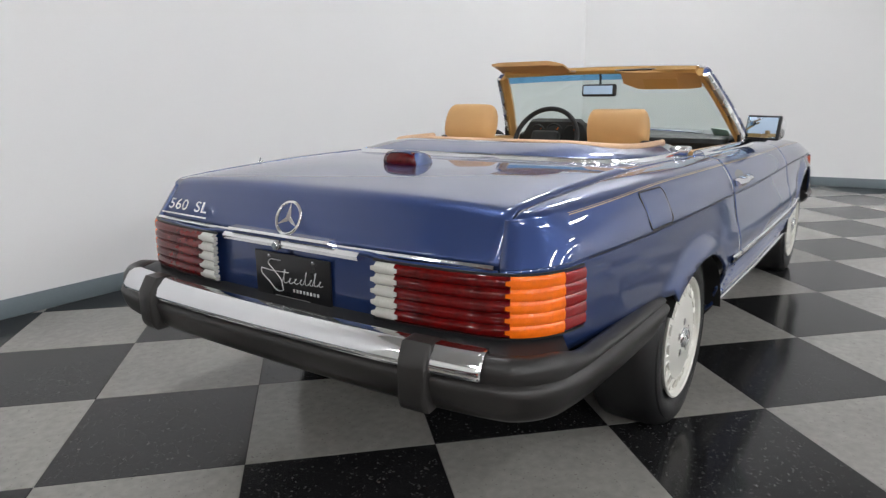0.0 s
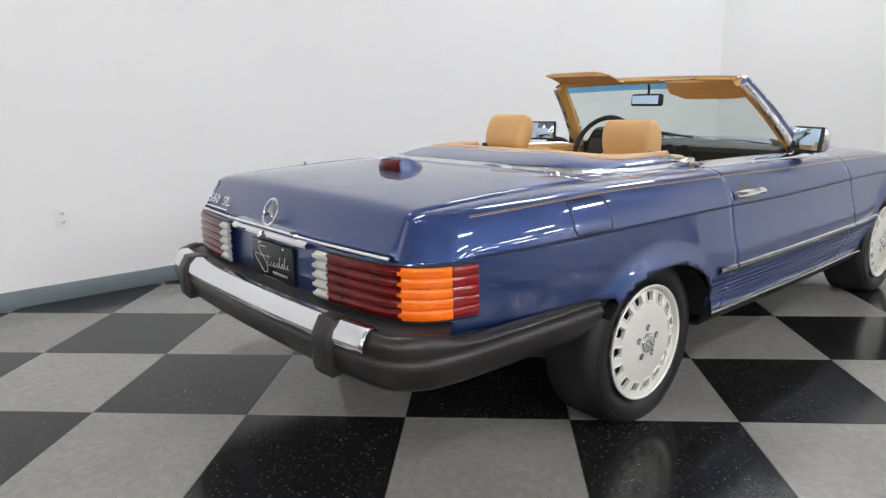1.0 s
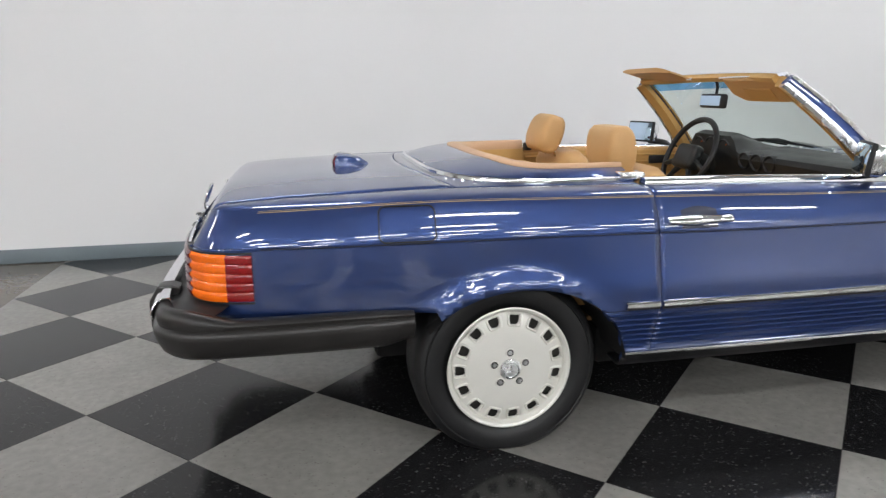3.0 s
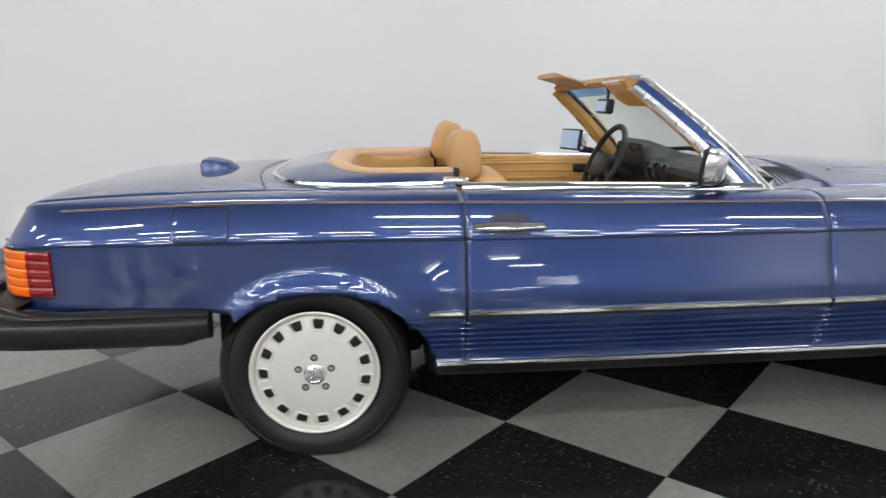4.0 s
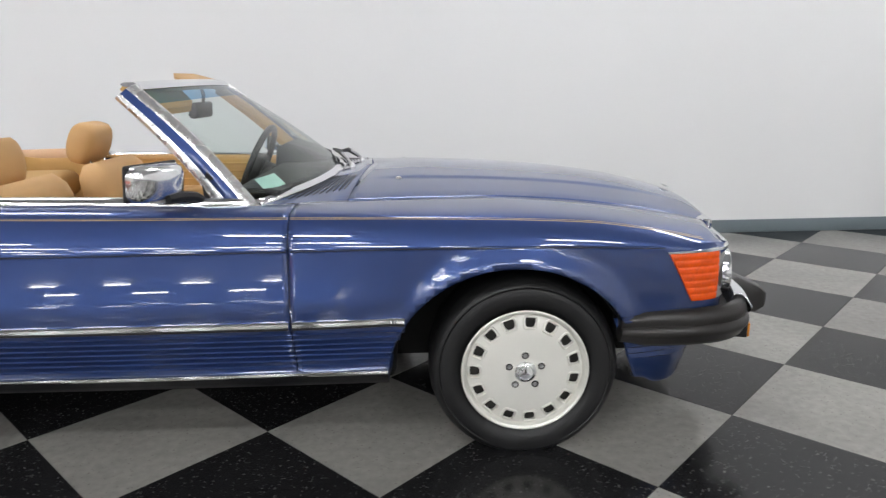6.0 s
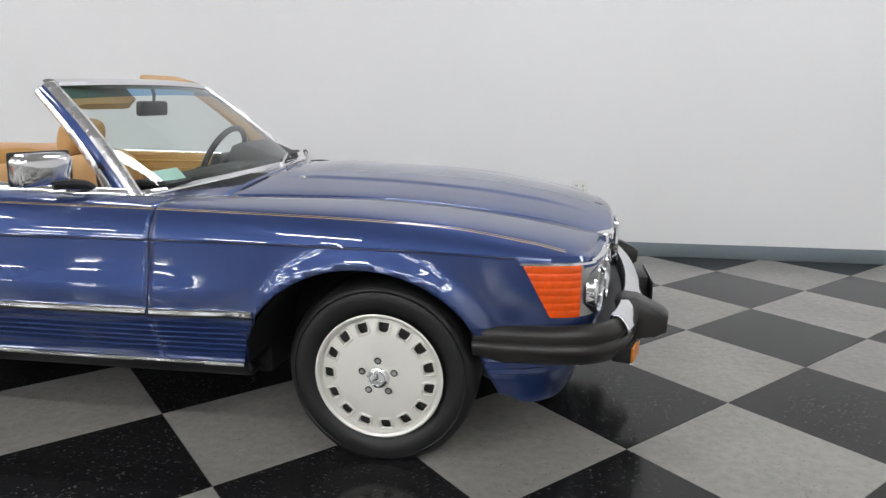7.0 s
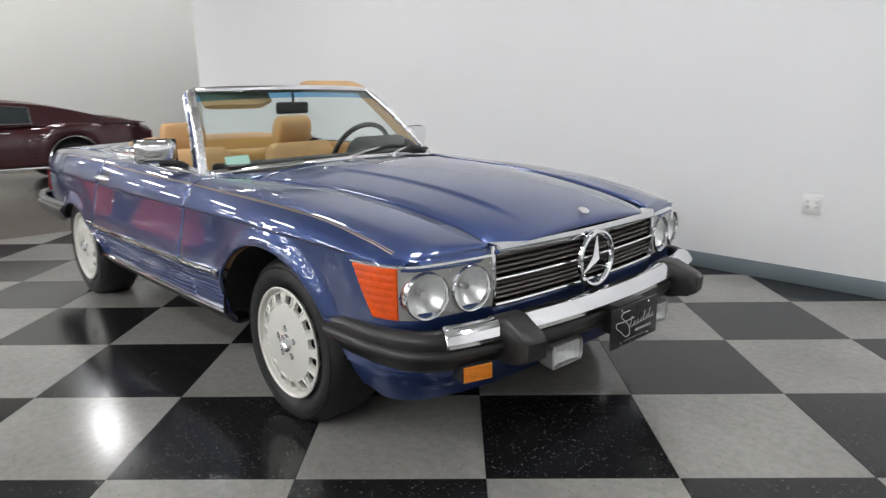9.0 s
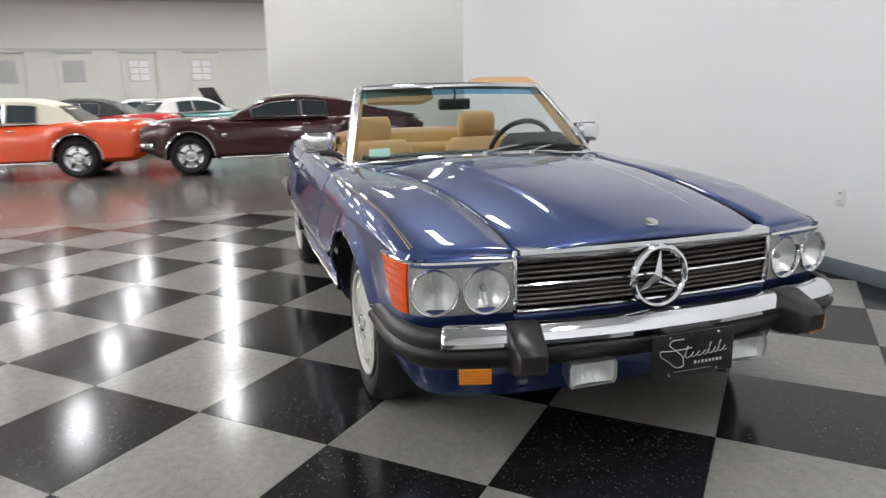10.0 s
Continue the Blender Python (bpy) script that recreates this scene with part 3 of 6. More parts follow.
# ---- boot lid, deck and soft-top cover ----
def boot_z(x, y):
    k = np.abs(y) / seam_y(x)
    mid = ramp(x, [(-0.96, 0.868), (-0.93, 0.878), (-0.85, 0.888), (-0.5, 0.905), (-0.2, 0.908), (0.1, 0.906)])
    return seam_z(x) + (mid - seam_z(x)) * (1 - k**3.6)


LID_FRONT = -0.165
P = []
ys = np.linspace(-0.656, 0.656, 41)
top = np.linspace(LID_FRONT, -0.905, 36)
for x in top:
    P.append([(x - 0.10 * (1 - (y / 0.656) ** 2) * smoothstep(-0.5, LID_FRONT, x), y, float(boot_z(x, y))) for y in ys])
fall = [(-0.905, 0.0), (-0.918, 0.0035), (-0.928, 0.010), (-0.936, 0.020), (-0.945, 0.035), (-0.960, 0.060), (-0.975, 0.085), (-0.990, 0.108), (-0.994, 0.118)]
for x0, drop in fall[1:]:
    row = []
    for y in ys:
        bow = 0.034 * (1 - (y / 0.66) ** 2) * (x0 + 0.905) / -0.09
        zt = float(boot_z(-0.905, y))
        row.append((x0 - bow, y, zt - drop * (zt - 0.744) / 0.118))
    P.append(row)
boot = part("boot_lid", sheet(P, flip=True), PAINT, car, "blue boot lid", thick=0.012, angle=24)
# painted gutter under the lid's rear corners
for side in (-1, 1):
    rows = []
    for x0, drop in fall:
        zt = float(boot_z(-0.905, 0.656))
        z = zt - drop * (zt - 0.744) / 0.118 - 0.014
        rows.append([(x0 + 0.012, side * y, z) for y in (0.60, 0.64, 0.672)])
    part("lid_gutter", sheet(rows, flip=side > 0), PAINT, car, "blue gutter under the boot lid", thick=0.006)
# black strips under the gaps of boot lid and bonnet, as the shade inside
for side in (-1, 1):
    for nm, xa, xb in (("lid_gap_shade", -0.90, -0.16), ("bonnet_gap_shade", 1.87, 3.10)):
        P = [[(x, side * (float(seam_y(x)) + o), float(seam_z(x)) - 0.005) for o in (-0.014, 0.005)] for x in np.linspace(xa, xb, 40)]
        part(nm, sheet(P, flip=side > 0), GAP, car, "black strip standing in for the shade in the gap", thick=0.002)
# chrome strip at its lower edge
pts = []
for y in np.linspace(-0.652, 0.652, 40):
    pts.append((-1.009 - 0.031 * (1 - (y / 0.66) ** 2), y, 0.7435))
part("lid_strip", tube(pts, 0.006, 8), CHROME, boot, "thin chrome strip")
# handle bar over the plate
bar = []
for y in np.linspace(-0.275, 0.262, 20):
    bar.append([(-1.028 + o, y, 0.731 + dz) for o, dz in ((0.0, 0.013), (-0.022, 0.010), (-0.032, 0.0), (-0.028, -0.010), (0.0, -0.013))])
part("boot_handle", cap_ends(sheet(bar, wrap=True)), CHROME, boot, "chrome boot handle bar")
bar = []
for y in np.linspace(-0.175, 0.235, 12):
    bar.append([(-1.026 + o, y, 0.753 + dz) for o, dz in ((0.0, 0.008), (-0.028, 0.006), (-0.034, 0.0), (-0.026, -0.006), (0.0, -0.008))])
part("handle_lip", cap_ends(sheet(bar, wrap=True)), CHROME, boot, "chrome lip above the plate")
part("boot_lock", moved(lathe([(0, -0.012), (0.010, -0.012), (0.013, -0.006), (0.013, 0.01)], 16, "x"), pose(-1.060, 0.02, 0.728)), CHROME, boot, "round chrome lock")


def star(radius, ring, depth):
    """Three-pointed star in a ring, facing +x."""
    bms = []
    pts = [(0, radius * np.cos(w), radius * np.sin(w)) for w in np.linspace(0, 2 * np.pi, 40)]
    bms.append(tube(pts, ring, 8, cap=False))
    for k in range(3):
        w = np.pi / 2 + k * 2 * np.pi / 3
        bm = bmesh.new()
        tip = bm.verts.new((depth * 0.2, radius * np.cos(w), radius * np.sin(w)))
        l = bm.verts.new((0, 0.20 * radius * np.cos(w + 1.05), 0.20 * radius * np.sin(w + 1.05)))
        r = bm.verts.new((0, 0.20 * radius * np.cos(w - 1.05), 0.20 * radius * np.sin(w - 1.05)))
        c = bm.verts.new((depth, 0, 0))
        b = bm.verts.new((-depth * 0.5, 0, 0))
        for f in ((c, l, tip), (c, tip, r), (b, tip, l), (b, r, tip)):
            bm.faces.new(f)
        bms.append(bm)
    out = joined(*bms)
    bmesh.ops.recalc_face_normals(out, faces=out.faces)
    return out


part("boot_star", moved(star(0.046, 0.0042, 0.010), pose(-1.030, 0.0, 0.803, 0, -22, 180)), CHROME, boot, "chrome three-pointed star in a ring", angle=15)


def lettering(name, body, size, depth, m, material, parent, label):
    cu = bpy.data.curves.new(name, "FONT")
    cu.body, cu.size, cu.extrude, cu.align_x, cu.align_y, cu.bevel_depth, cu.space_character = body, size, depth, "CENTER", "CENTER", 0.0005, 1.05
    tmp = bpy.data.objects.new("tmp", cu)
    me = bpy.data.meshes.new_from_object(tmp)
    bpy.data.objects.remove(tmp)
    me.transform(m)
    return finish(name, me, material, parent, label)


tilt = pose(-1.001, 0.505, 0.790, 62, 0, 270 - 3)
for dx, chars in ((-0.048, "560"), (0.078, "SL")):
    lettering("model_number", chars, 0.062, 0.002, tilt @ pose(dx, 0, 0) @ Matrix.Diagonal((1.12, 0.82, 1, 1)), CHROME, boot, "raised chrome model number")
part("number_underline", moved(block(-0.125, 0.125, -0.0025, 0.0025, 0, 0.004), tilt @ pose(0, -0.031, 0)), CHROME, boot, "chrome underline")

# third brake light on the lid
rows = []
for x, w, h in ((-0.525, 0.070, 0.046), (-0.507, 0.078, 0.054), (-0.465, 0.074, 0.050), (-0.42, 0.060, 0.036), (-0.392, 0.040, 0.018), (-0.383, 0.02, 0.006)):
    z0 = 0.899
    rows.append([(x, w * cx, z0 + h * hz) for cx, hz in ((-1, -0.05), (-0.98, 0.4), (-0.82, 0.85), (-0.5, 1.0), (0, 1.03), (0.5, 1.0), (0.82, 0.85), (0.98, 0.4), (1, -0.05))])
third = part("brake_light", cap_ends(sheet(rows)), PAINT, boot, "blue housing of the high brake light")
rows = [[(-0.529 + dx + 0.006 * w * w, w * (0.068 - 0.012 * h * h), 0.904 + 0.038 * h) for w in np.linspace(-1, 1, 7)] for dx, h in ((0.003, 0), (0, 0.3), (0.0, 0.6), (0.006, 0.9), (0.012, 1.0))]
part("lens", sheet(rows, flip=True), REDLENS, third, "red lens", thick=0.006)

# deck in front of the lid and round the soft-top cover
def cover_edge(w, k):
    """Outline of the soft-top cover: w from -1 (one door) over 0 (middle, rear) to 1; k: 0 outside, 1 at the opening."""
    a = w * np.pi / 2
    ex = 0.66 * (1 - k) + 0.40 * k
    hy = 0.648 * (1 - k) + 0.560 * k
    sx, sy = np.abs(np.cos(a)) ** 0.50, np.sign(np.sin(a)) * np.abs(np.sin(a)) ** 0.50
    return 0.47 - ex * sx, hy * sy


def inside_cover(x, y):
    """How deep a place lies within the cover's outline: above 1 inside its middle line."""
    ex, hy = 0.58, 0.605
    return (max(0.0, 0.47 - x) / ex) ** 4 + abs(y / hy) ** 4


P = []
for u in np.linspace(0, 1, 61):
    row = []
    for v in np.linspace(-1, 1, 101):
        xf = LID_FRONT - 0.10 * (1 - v * v) + 0.006
        x = xf + (DOOR_A - 0.006 - xf) * u
        y = v * (float(seam_y(x)) - 0.005)
        row.append((x, y, float(boot_z(x, y)) - 0.001))
    P.append(row)
bm = sheet(P)
gone = [f for f in bm.faces if inside_cover(f.calc_center_median().x, f.calc_center_median().y) < 1.0]
bmesh.ops.delete(bm, geom=gone, context="FACES")
part("rear_deck", bm, PAINT, car, "blue deck round the soft-top cover", thick=0.008)

P = []
for w in np.linspace(-1, 1, 81):
    ox, oy = cover_edge(w, 0)
    row = []
    zb = float(boot_z(ox, oy)) + 0.004
    side_ness = abs(np.sin(w * np.pi / 2))
    high = 0.955 - 0.026 * smoothstep(0.30, 1.0, side_ness)
    for t in np.linspace(0, 0.78, 12):
        x, y = cover_edge(w, t)
        row.append((x, y, zb + (high - zb) * np.sin(min(1, t * 1.05) * np.pi / 2) ** 0.8))
    P.append(row)
part("soft_top_cover", sheet(P, flip=True), PAINT, car, "blue lid over the folded soft top", thick=0.012)
P = []
for w in np.linspace(-1, 1, 101):
    row = []
    for k, dz in ((-0.062, -0.002), (-0.056, 0.009), (-0.035, 0.013), (0.0, 0.012), (0.012, 0.004)):
        x, y = cover_edge(w, k * 0.9)
        row.append((x, y, float(boot_z(*cover_edge(w, 0))) + dz))
    P.append(row)
part("cover_strip", sheet(P), CHROME, car, "chrome strip round the soft-top cover")
part("cover_knob", moved(lathe([(0, 0.016), (0.006, 0.014), (0.005, 0.0)], 10, "z"), pose(-0.175, -0.16, 0.905)), CHROME, car, "small chrome knob")
part("antenna_base", joined(moved(lathe([(0, 0.022), (0.004, 0.021), (0.0045, 0.012), (0.010, 0.010), (0.013, 0.0), (0, 0)], 12, "z"), pose(-0.455, 0.785, 0.868))), CHROME, car, "chrome aerial stub")

# fuel flap: proud outline on the fender
xa, xb, za, zb_ = -0.432, -0.262, 0.752, 0.852
s = np.linspace(arc_x(xa), arc_x(xb), 12)
P = [skin(s, np.full_like(s, z), -1, 0.0015) for z in np.linspace(za, zb_, 8)]
flap = part("fuel_flap", sheet(P, flip=True), PAINT, panels[-1][0], "blue fuel flap", thick=0.004, bevel=0.001)
loop = []
for cx, cz, a0 in ((xb - 0.018, zb_ - 0.018, 0), (xa + 0.018, zb_ - 0.018, 90), (xa + 0.018, za + 0.018, 180), (xb - 0.018, za + 0.018, 270)):
    for w in np.linspace(a0, a0 + 90, 6):
        loop.append(skin(arc_x(cx + 0.020 * np.cos(radians(w))), cz + 0.020 * np.sin(radians(w)), -1, 0.0008))
loop.append(loop[0])
part("flap_gap", tube(loop, 0.0028, 6, cap=False), BLACK, flap, "dark gap round the flap")

# door handles
for side in (-1, 1):
    door = panels[side][1]
    s = np.linspace(arc_x(0.505), arc_x(0.735), 14)
    prof = [(-0.017 * np.cos(a), 0.008 + 0.026 * np.sin(a)) for a in np.linspace(0, np.pi, 11)]
    rows = []
    for k, q in enumerate(s):
        t = k / 13
        f = 0.72 + 0.28 * np.sin(np.pi * np.clip(t * 1.2, 0, 1)) if t < 0.9 else 0.8
        rows.append([skin(q, 0.779 + dz * f, side, max(0.003, o * f)) for dz, o in prof])
    part("door_handle", cap_ends(sheet(rows, wrap=True)), CHROME, door, "chrome door handle")
    # flat dark patch on the skin paints the shade of the grip recess
    P = [skin(np.linspace(arc_x(0.56), arc_x(0.69), 10), np.full(10, z) + 0.012 * np.sin(np.linspace(0, np.pi, 10)) * (z > 0.8), side, 0.001) for z in (0.75, 0.775, 0.795, 0.808)]
    part("handle_recess", sheet(P, flip=side < 0), RECESSBLUE, door, "dark blue patch painted for the shaded grip recess")
    part("door_lock", moved(lathe([(0, -0.012), (0.010, -0.011), (0.012, 0.0)], 14, "y"), pose(0.522, side * 0.83, 0.779, 0, 0, 0 if side < 0 else 180)), CHROME, door, "round chrome lock")
    # chrome belt strip on the door top
    rows = []
    for x in np.linspace(DOOR_A + 0.006, 1.53, 30):
        y, z = float(seam_y(x)), float(seam_z(x))
        rows.append([(x, side * (y + o), z + dz) for o, dz in [(0.024, -0.012)] + [(0.023 * np.cos(a), 0.002 + 0.021 * np.sin(a)) for a in np.linspace(0.1, np.pi - 0.1, 11)] + [(-0.022, -0.012)]])
    part("belt_strip", cap_ends(sheet(rows, wrap=True)), CHROME, door, "chrome strip on the door top")

# ---- lamps of the car ----
def lens(name, s0, s1, za, zb, side, material, parent, label, ribs=5, slant=0.0, proud=0.006, s_step=0.012, tooth0=0.0, tooth1=0.0, depth=0.005, sag=0.0):
    """A ribbed lens on the skin from arc s0 to s1. slant: how far the lower end of the first edge shifts; tooth0, tooth1: how far the ribs reach over the two edges; sag: drop of the lower edge's middle."""
    n = max(6, int(abs(s1 - s0) / s_step))
    zz, lifts = [], []
    for k in range(ribs):
        for t, l in ((0.0, 0.0), (0.12, 0.5), (0.26, 0.86), (0.33, 0.95), (0.5, 1.0), (0.67, 0.95), (0.74, 0.86), (0.88, 0.5)):
            zz.append(za + (zb - za) * (k + t) / ribs)
            lifts.append(l)
    zz, lifts = [za] + zz + [zb, zb], [None] + lifts + [0.0, None]
    rows = []
    for z, l in zip(zz, lifts):
        tip = 1.0 if l is not None and l > 0.9 else 0.0
        a = s0 + slant * (zb - z) / (zb - za) + tooth0 * tip
        q = np.linspace(a, s1 + tooth1 * tip, n)
        low = sag * np.sin(np.pi * np.linspace(0, 1, n)) * (zb - z) / (zb - za)
        rows.append(skin(q, z - low, side, -0.006 if l is None else proud + depth * l))
    rows = np.array(rows)
    bm = sheet(rows, flip=side < 0)
    for col in (0, -1):
        edge = rows[:, col]
        back = edge.copy()
        outw = skin(np.full(len(zz), (s0 + s1) / 2), np.array(zz), side, 1.0) - skin(np.full(len(zz), (s0 + s1) / 2), np.array(zz), side, 0.0)
        back -= outw * 0.014
        wall = sheet([edge, back] if (col == 0) == (side > 0) else [back, edge])
        me = bpy.data.meshes.new("edge")
        wall.to_mesh(me)
        wall.free()
        bm.from_mesh(me)
        bpy.data.meshes.remove(me)
    bmesh.ops.remove_doubles(bm, verts=bm.verts, dist=0.0004)
    return part(name, bm, material, parent, label, angle=38)


for side in (-1, 1):
    tail = tagged(new("tail_light"), "ribbed red, amber and clear tail light")
    tail.parent = car
    z0, z1 = 0.580, 0.727
    shift = 0.016 if side < 0 else -0.010
    tooth = 0.011
    lens("reversing_lens", arc_y(0.318 + shift), arc_y(0.376 + shift), z0, z1, side, WHITELENS, tail, "ribbed clear lens", tooth0=-tooth, tooth1=tooth, depth=0.010)
    wrap = 0.688 if side < 0 else 0.668
    lens("brake_lens", arc_y(0.377 + shift), arc_y(wrap), z0, z1, side, REDLENS, tail, "ribbed dark red lens", tooth0=tooth, tooth1=-tooth, depth=0.008)
    lens("indicator_lens", arc_y(wrap + 0.001), arc_x(-0.893), z0, z1, side, AMBER, tail, "ribbed amber lens", tooth0=-tooth, depth=0.0035)
    lens("marker_lens", arc_x(-0.892), arc_x(-0.815), z0 + 0.003, z1 - 0.002, side, BRIGHTRED, tail, "ribbed red side marker", depth=0.0035)
    q = np.linspace(arc_y(0.306 + shift), arc_x(-0.814), 60)
    for z in (0.576, 0.7305):
        part("lens_gasket", sheet([skin(q, np.full(60, z + dz), side, l) for dz, l in ((-0.004, -0.002), (-0.003, 0.004), (0.002, 0.004), (0.003, -0.002))], flip=side < 0), BLACK, tail, "black gasket")

for side in (-1, 1):
    unit = tagged(new("headlamp_unit"), "twin round headlamps with amber corner lens")
    unit.parent = car
    z0, z1 = 0.528, 0.692
    lens("corner_indicator", arc_x(2.893), arc_x(3.062), z0 + 0.002, z1, side, AMBERRED, unit, "amber corner indicator lens", ribs=7, slant=0.085, proud=0.008, depth=0.0018)
    q = np.linspace(arc_x(3.063), arc_y(0.490, False), 84)
    prof = [(z0, -0.006), (z0 + 0.001, 0.003)] + [(z, 0.0035) for z in np.linspace(z0 + 0.008, z1 - 0.008, 36)] + [(z1 - 0.001, 0.003), (z1, -0.006)]
    bm = sheet([skin(q, np.full(84, z), side, l) for z, l in prof], flip=side < 0)
    holes = [f for f in bm.faces if any(math.hypot(abs(f.calc_center_median().y) - y, f.calc_center_median().z - 0.599) < 0.071 for y in (0.728, 0.572))]
    bmesh.ops.delete(bm, geom=holes, context="FACES")
    part("bezel", bm, BEZEL, unit, "grey lamp surround")
    q = np.linspace(arc_x(2.885), arc_y(0.488, False), 60)
    part("lamp_trim", sheet([skin(q, np.full(60, z1 + dz), side, l) for dz, l in ((0.001, -0.004), (0.001, 0.012), (0.008, 0.012), (0.010, -0.004))], flip=side < 0), CHROME, unit, "thin chrome trim above the lamps")
    for y, turn in ((0.728, 13.0), (0.572, 8.0)):
        p = skin(arc_y(y, False), 0.603, -1, -0.012)
        m = pose(p[0], side * y, 0.603, 0, 0, side * turn)
        lamp = part("headlamp", moved(lathe([(0.067, 0.012), (0.070, 0.021), (0.073, 0.023), (0.0765, 0.016), (0.077, -0.006)], 48, "x"), m), CHROME, unit, "round headlamp with chrome ring")
        # stepped mirror bowl
        bowl = []
        for i, rr in enumerate(np.linspace(0.004, 0.069, 12)):
            bowl.append([(-0.045 + 0.052 * (rr / 0.069) ** 2 + 0.0016 * np.sin(rr * np.cos(w) * 420) * (rr > 0.02), rr * np.cos(w), rr * np.sin(w)) for w in np.linspace(0, 2 * np.pi, 56, endpoint=False)])
        part("reflector", moved(sheet(bowl, wrap=True), m), REFLECTOR, lamp, "bright reflector bowl")
        part("bulb_shield", moved(lathe([(0.0, -0.006), (0.009, -0.008), (0.012, -0.016), (0.010, -0.040)], 20, "x"), m), SATIN, lamp, "small bulb shield")
        rows = []
        for i, rr in enumerate(np.linspace(0.0, 0.070, 22)):
            rows.append([(0.017 * (1 - (rr / 0.070) ** 2) + 0.013 + 0.0016 * np.cos(rr * np.cos(w) * 520) * (abs(rr * np.sin(w)) < 0.045), rr * np.cos(w), rr * np.sin(w)) for w in np.linspace(0, 2 * np.pi, 72, endpoint=False)])
        part("lamp_lens", moved(sheet(rows, wrap=True), m), LAMPGLASS, lamp, "fluted clear lens")
    for y, z in ((0.650, 0.672), (0.650, 0.540), (0.497, 0.672)):
        p = skin(arc_y(y, False), z, side, 0.003)
        part("bezel_screw", moved(lathe([(0, 0.003), (0.004, 0.0025), (0.005, 0.0)], 10, "x"), pose(*p)), SATIN, unit, "small screw")

# ---- grille ----
gr = tagged(new("grille"), "wide dark grille with chrome frame and bars and a large star")
gr.parent = car
GX = 3.168


def bow(y): return GX + 0.030 * (1 - (y / 0.478) ** 2)


def across(z, half_h, depth, y0=-0.478, y1=0.478, n=24, setback=0.0):
    rows = []
    for y in np.linspace(y0, y1, n):
        rows.append([(bow(y) - setback + dx, y, z + dz) for dx, dz in ((-depth, half_h), (0, half_h * 0.9), (0.004, 0), (0, -half_h * 0.9), (-depth, -half_h))])
    return cap_ends(sheet(rows, wrap=True))


part("grille_top_frame", across(0.709, 0.018, 0.05, y0=-0.470, y1=0.470, setback=-0.008), CHROME, gr, "chrome upper frame")
part("grille_bottom_frame", across(0.527, 0.006, 0.05), CHROME, gr, "chrome lower frame")
part("middle_bar", across(0.612, 0.005, 0.03), CHROME, gr, "chrome middle bar")
for side in (-1, 1):
    part("grille_end_frame", tube([(GX - 0.012, side * 0.481, 0.522), (GX - 0.004, side * 0.482, 0.60), (GX - 0.006, side * 0.482, 0.68), (GX - 0.012, side * 0.480, 0.722)], 0.009, 10), CHROME, gr, "chrome end frame")
for z in (0.546, 0.562, 0.578, 0.594, 0.630, 0.648, 0.666, 0.684):
    part("grille_slat", across(z, 0.0045, 0.03, setback=0.012), GRILLE, gr, "dark grille slat")
part("grille_back", sheet([[(bow(y) - 0.06, y, z) for z in (0.525, 0.715)] for y in np.linspace(-0.478, 0.478, 14)]), GAP, gr, "dark space behind the slats")
part("grille_star", moved(star(0.097, 0.0120, 0.016), pose(3.222, 0, 0.608)), CHROME, gr, "large chrome star in a ring", angle=15)

# ---- bumpers ----
def bumper_path(keys):
    k = spline(keys, 0.012)
    full = np.concatenate([k * [1, 1], (k * [1, -1])[::-1][1:]])
    t = np.gradient(full, axis=0)
    t /= np.linalg.norm(t, axis=1)[:, None]
    return full, np.stack([t[:, 1], -t[:, 0]], axis=1)


def bumper_sweep(path, normal, prof, sel=None):
    idx = np.arange(len(path)) if sel is None else sel
    return [[(path[i, 0] + normal[i, 0] * o, path[i, 1] + normal[i, 1] * o, z) for o, z in prof] for i in idx]


rear = [(-0.335, 0.868), (-0.6, 0.868), (-0.88, 0.862), (-1.0, 0.848), (-1.08, 0.805), (-1.125, 0.74), (-1.148, 0.6), (-1.162, 0.4), (-1.168, 0.2), (-1.17, 0.0)]
front = [(2.745, 0.868), (2.95, 0.866), (3.07, 0.852), (3.15, 0.82), (3.205, 0.765), (3.24, 0.68), (3.275, 0.52), (3.305, 0.3), (3.318, 0.12), (3.32, 0.0)]


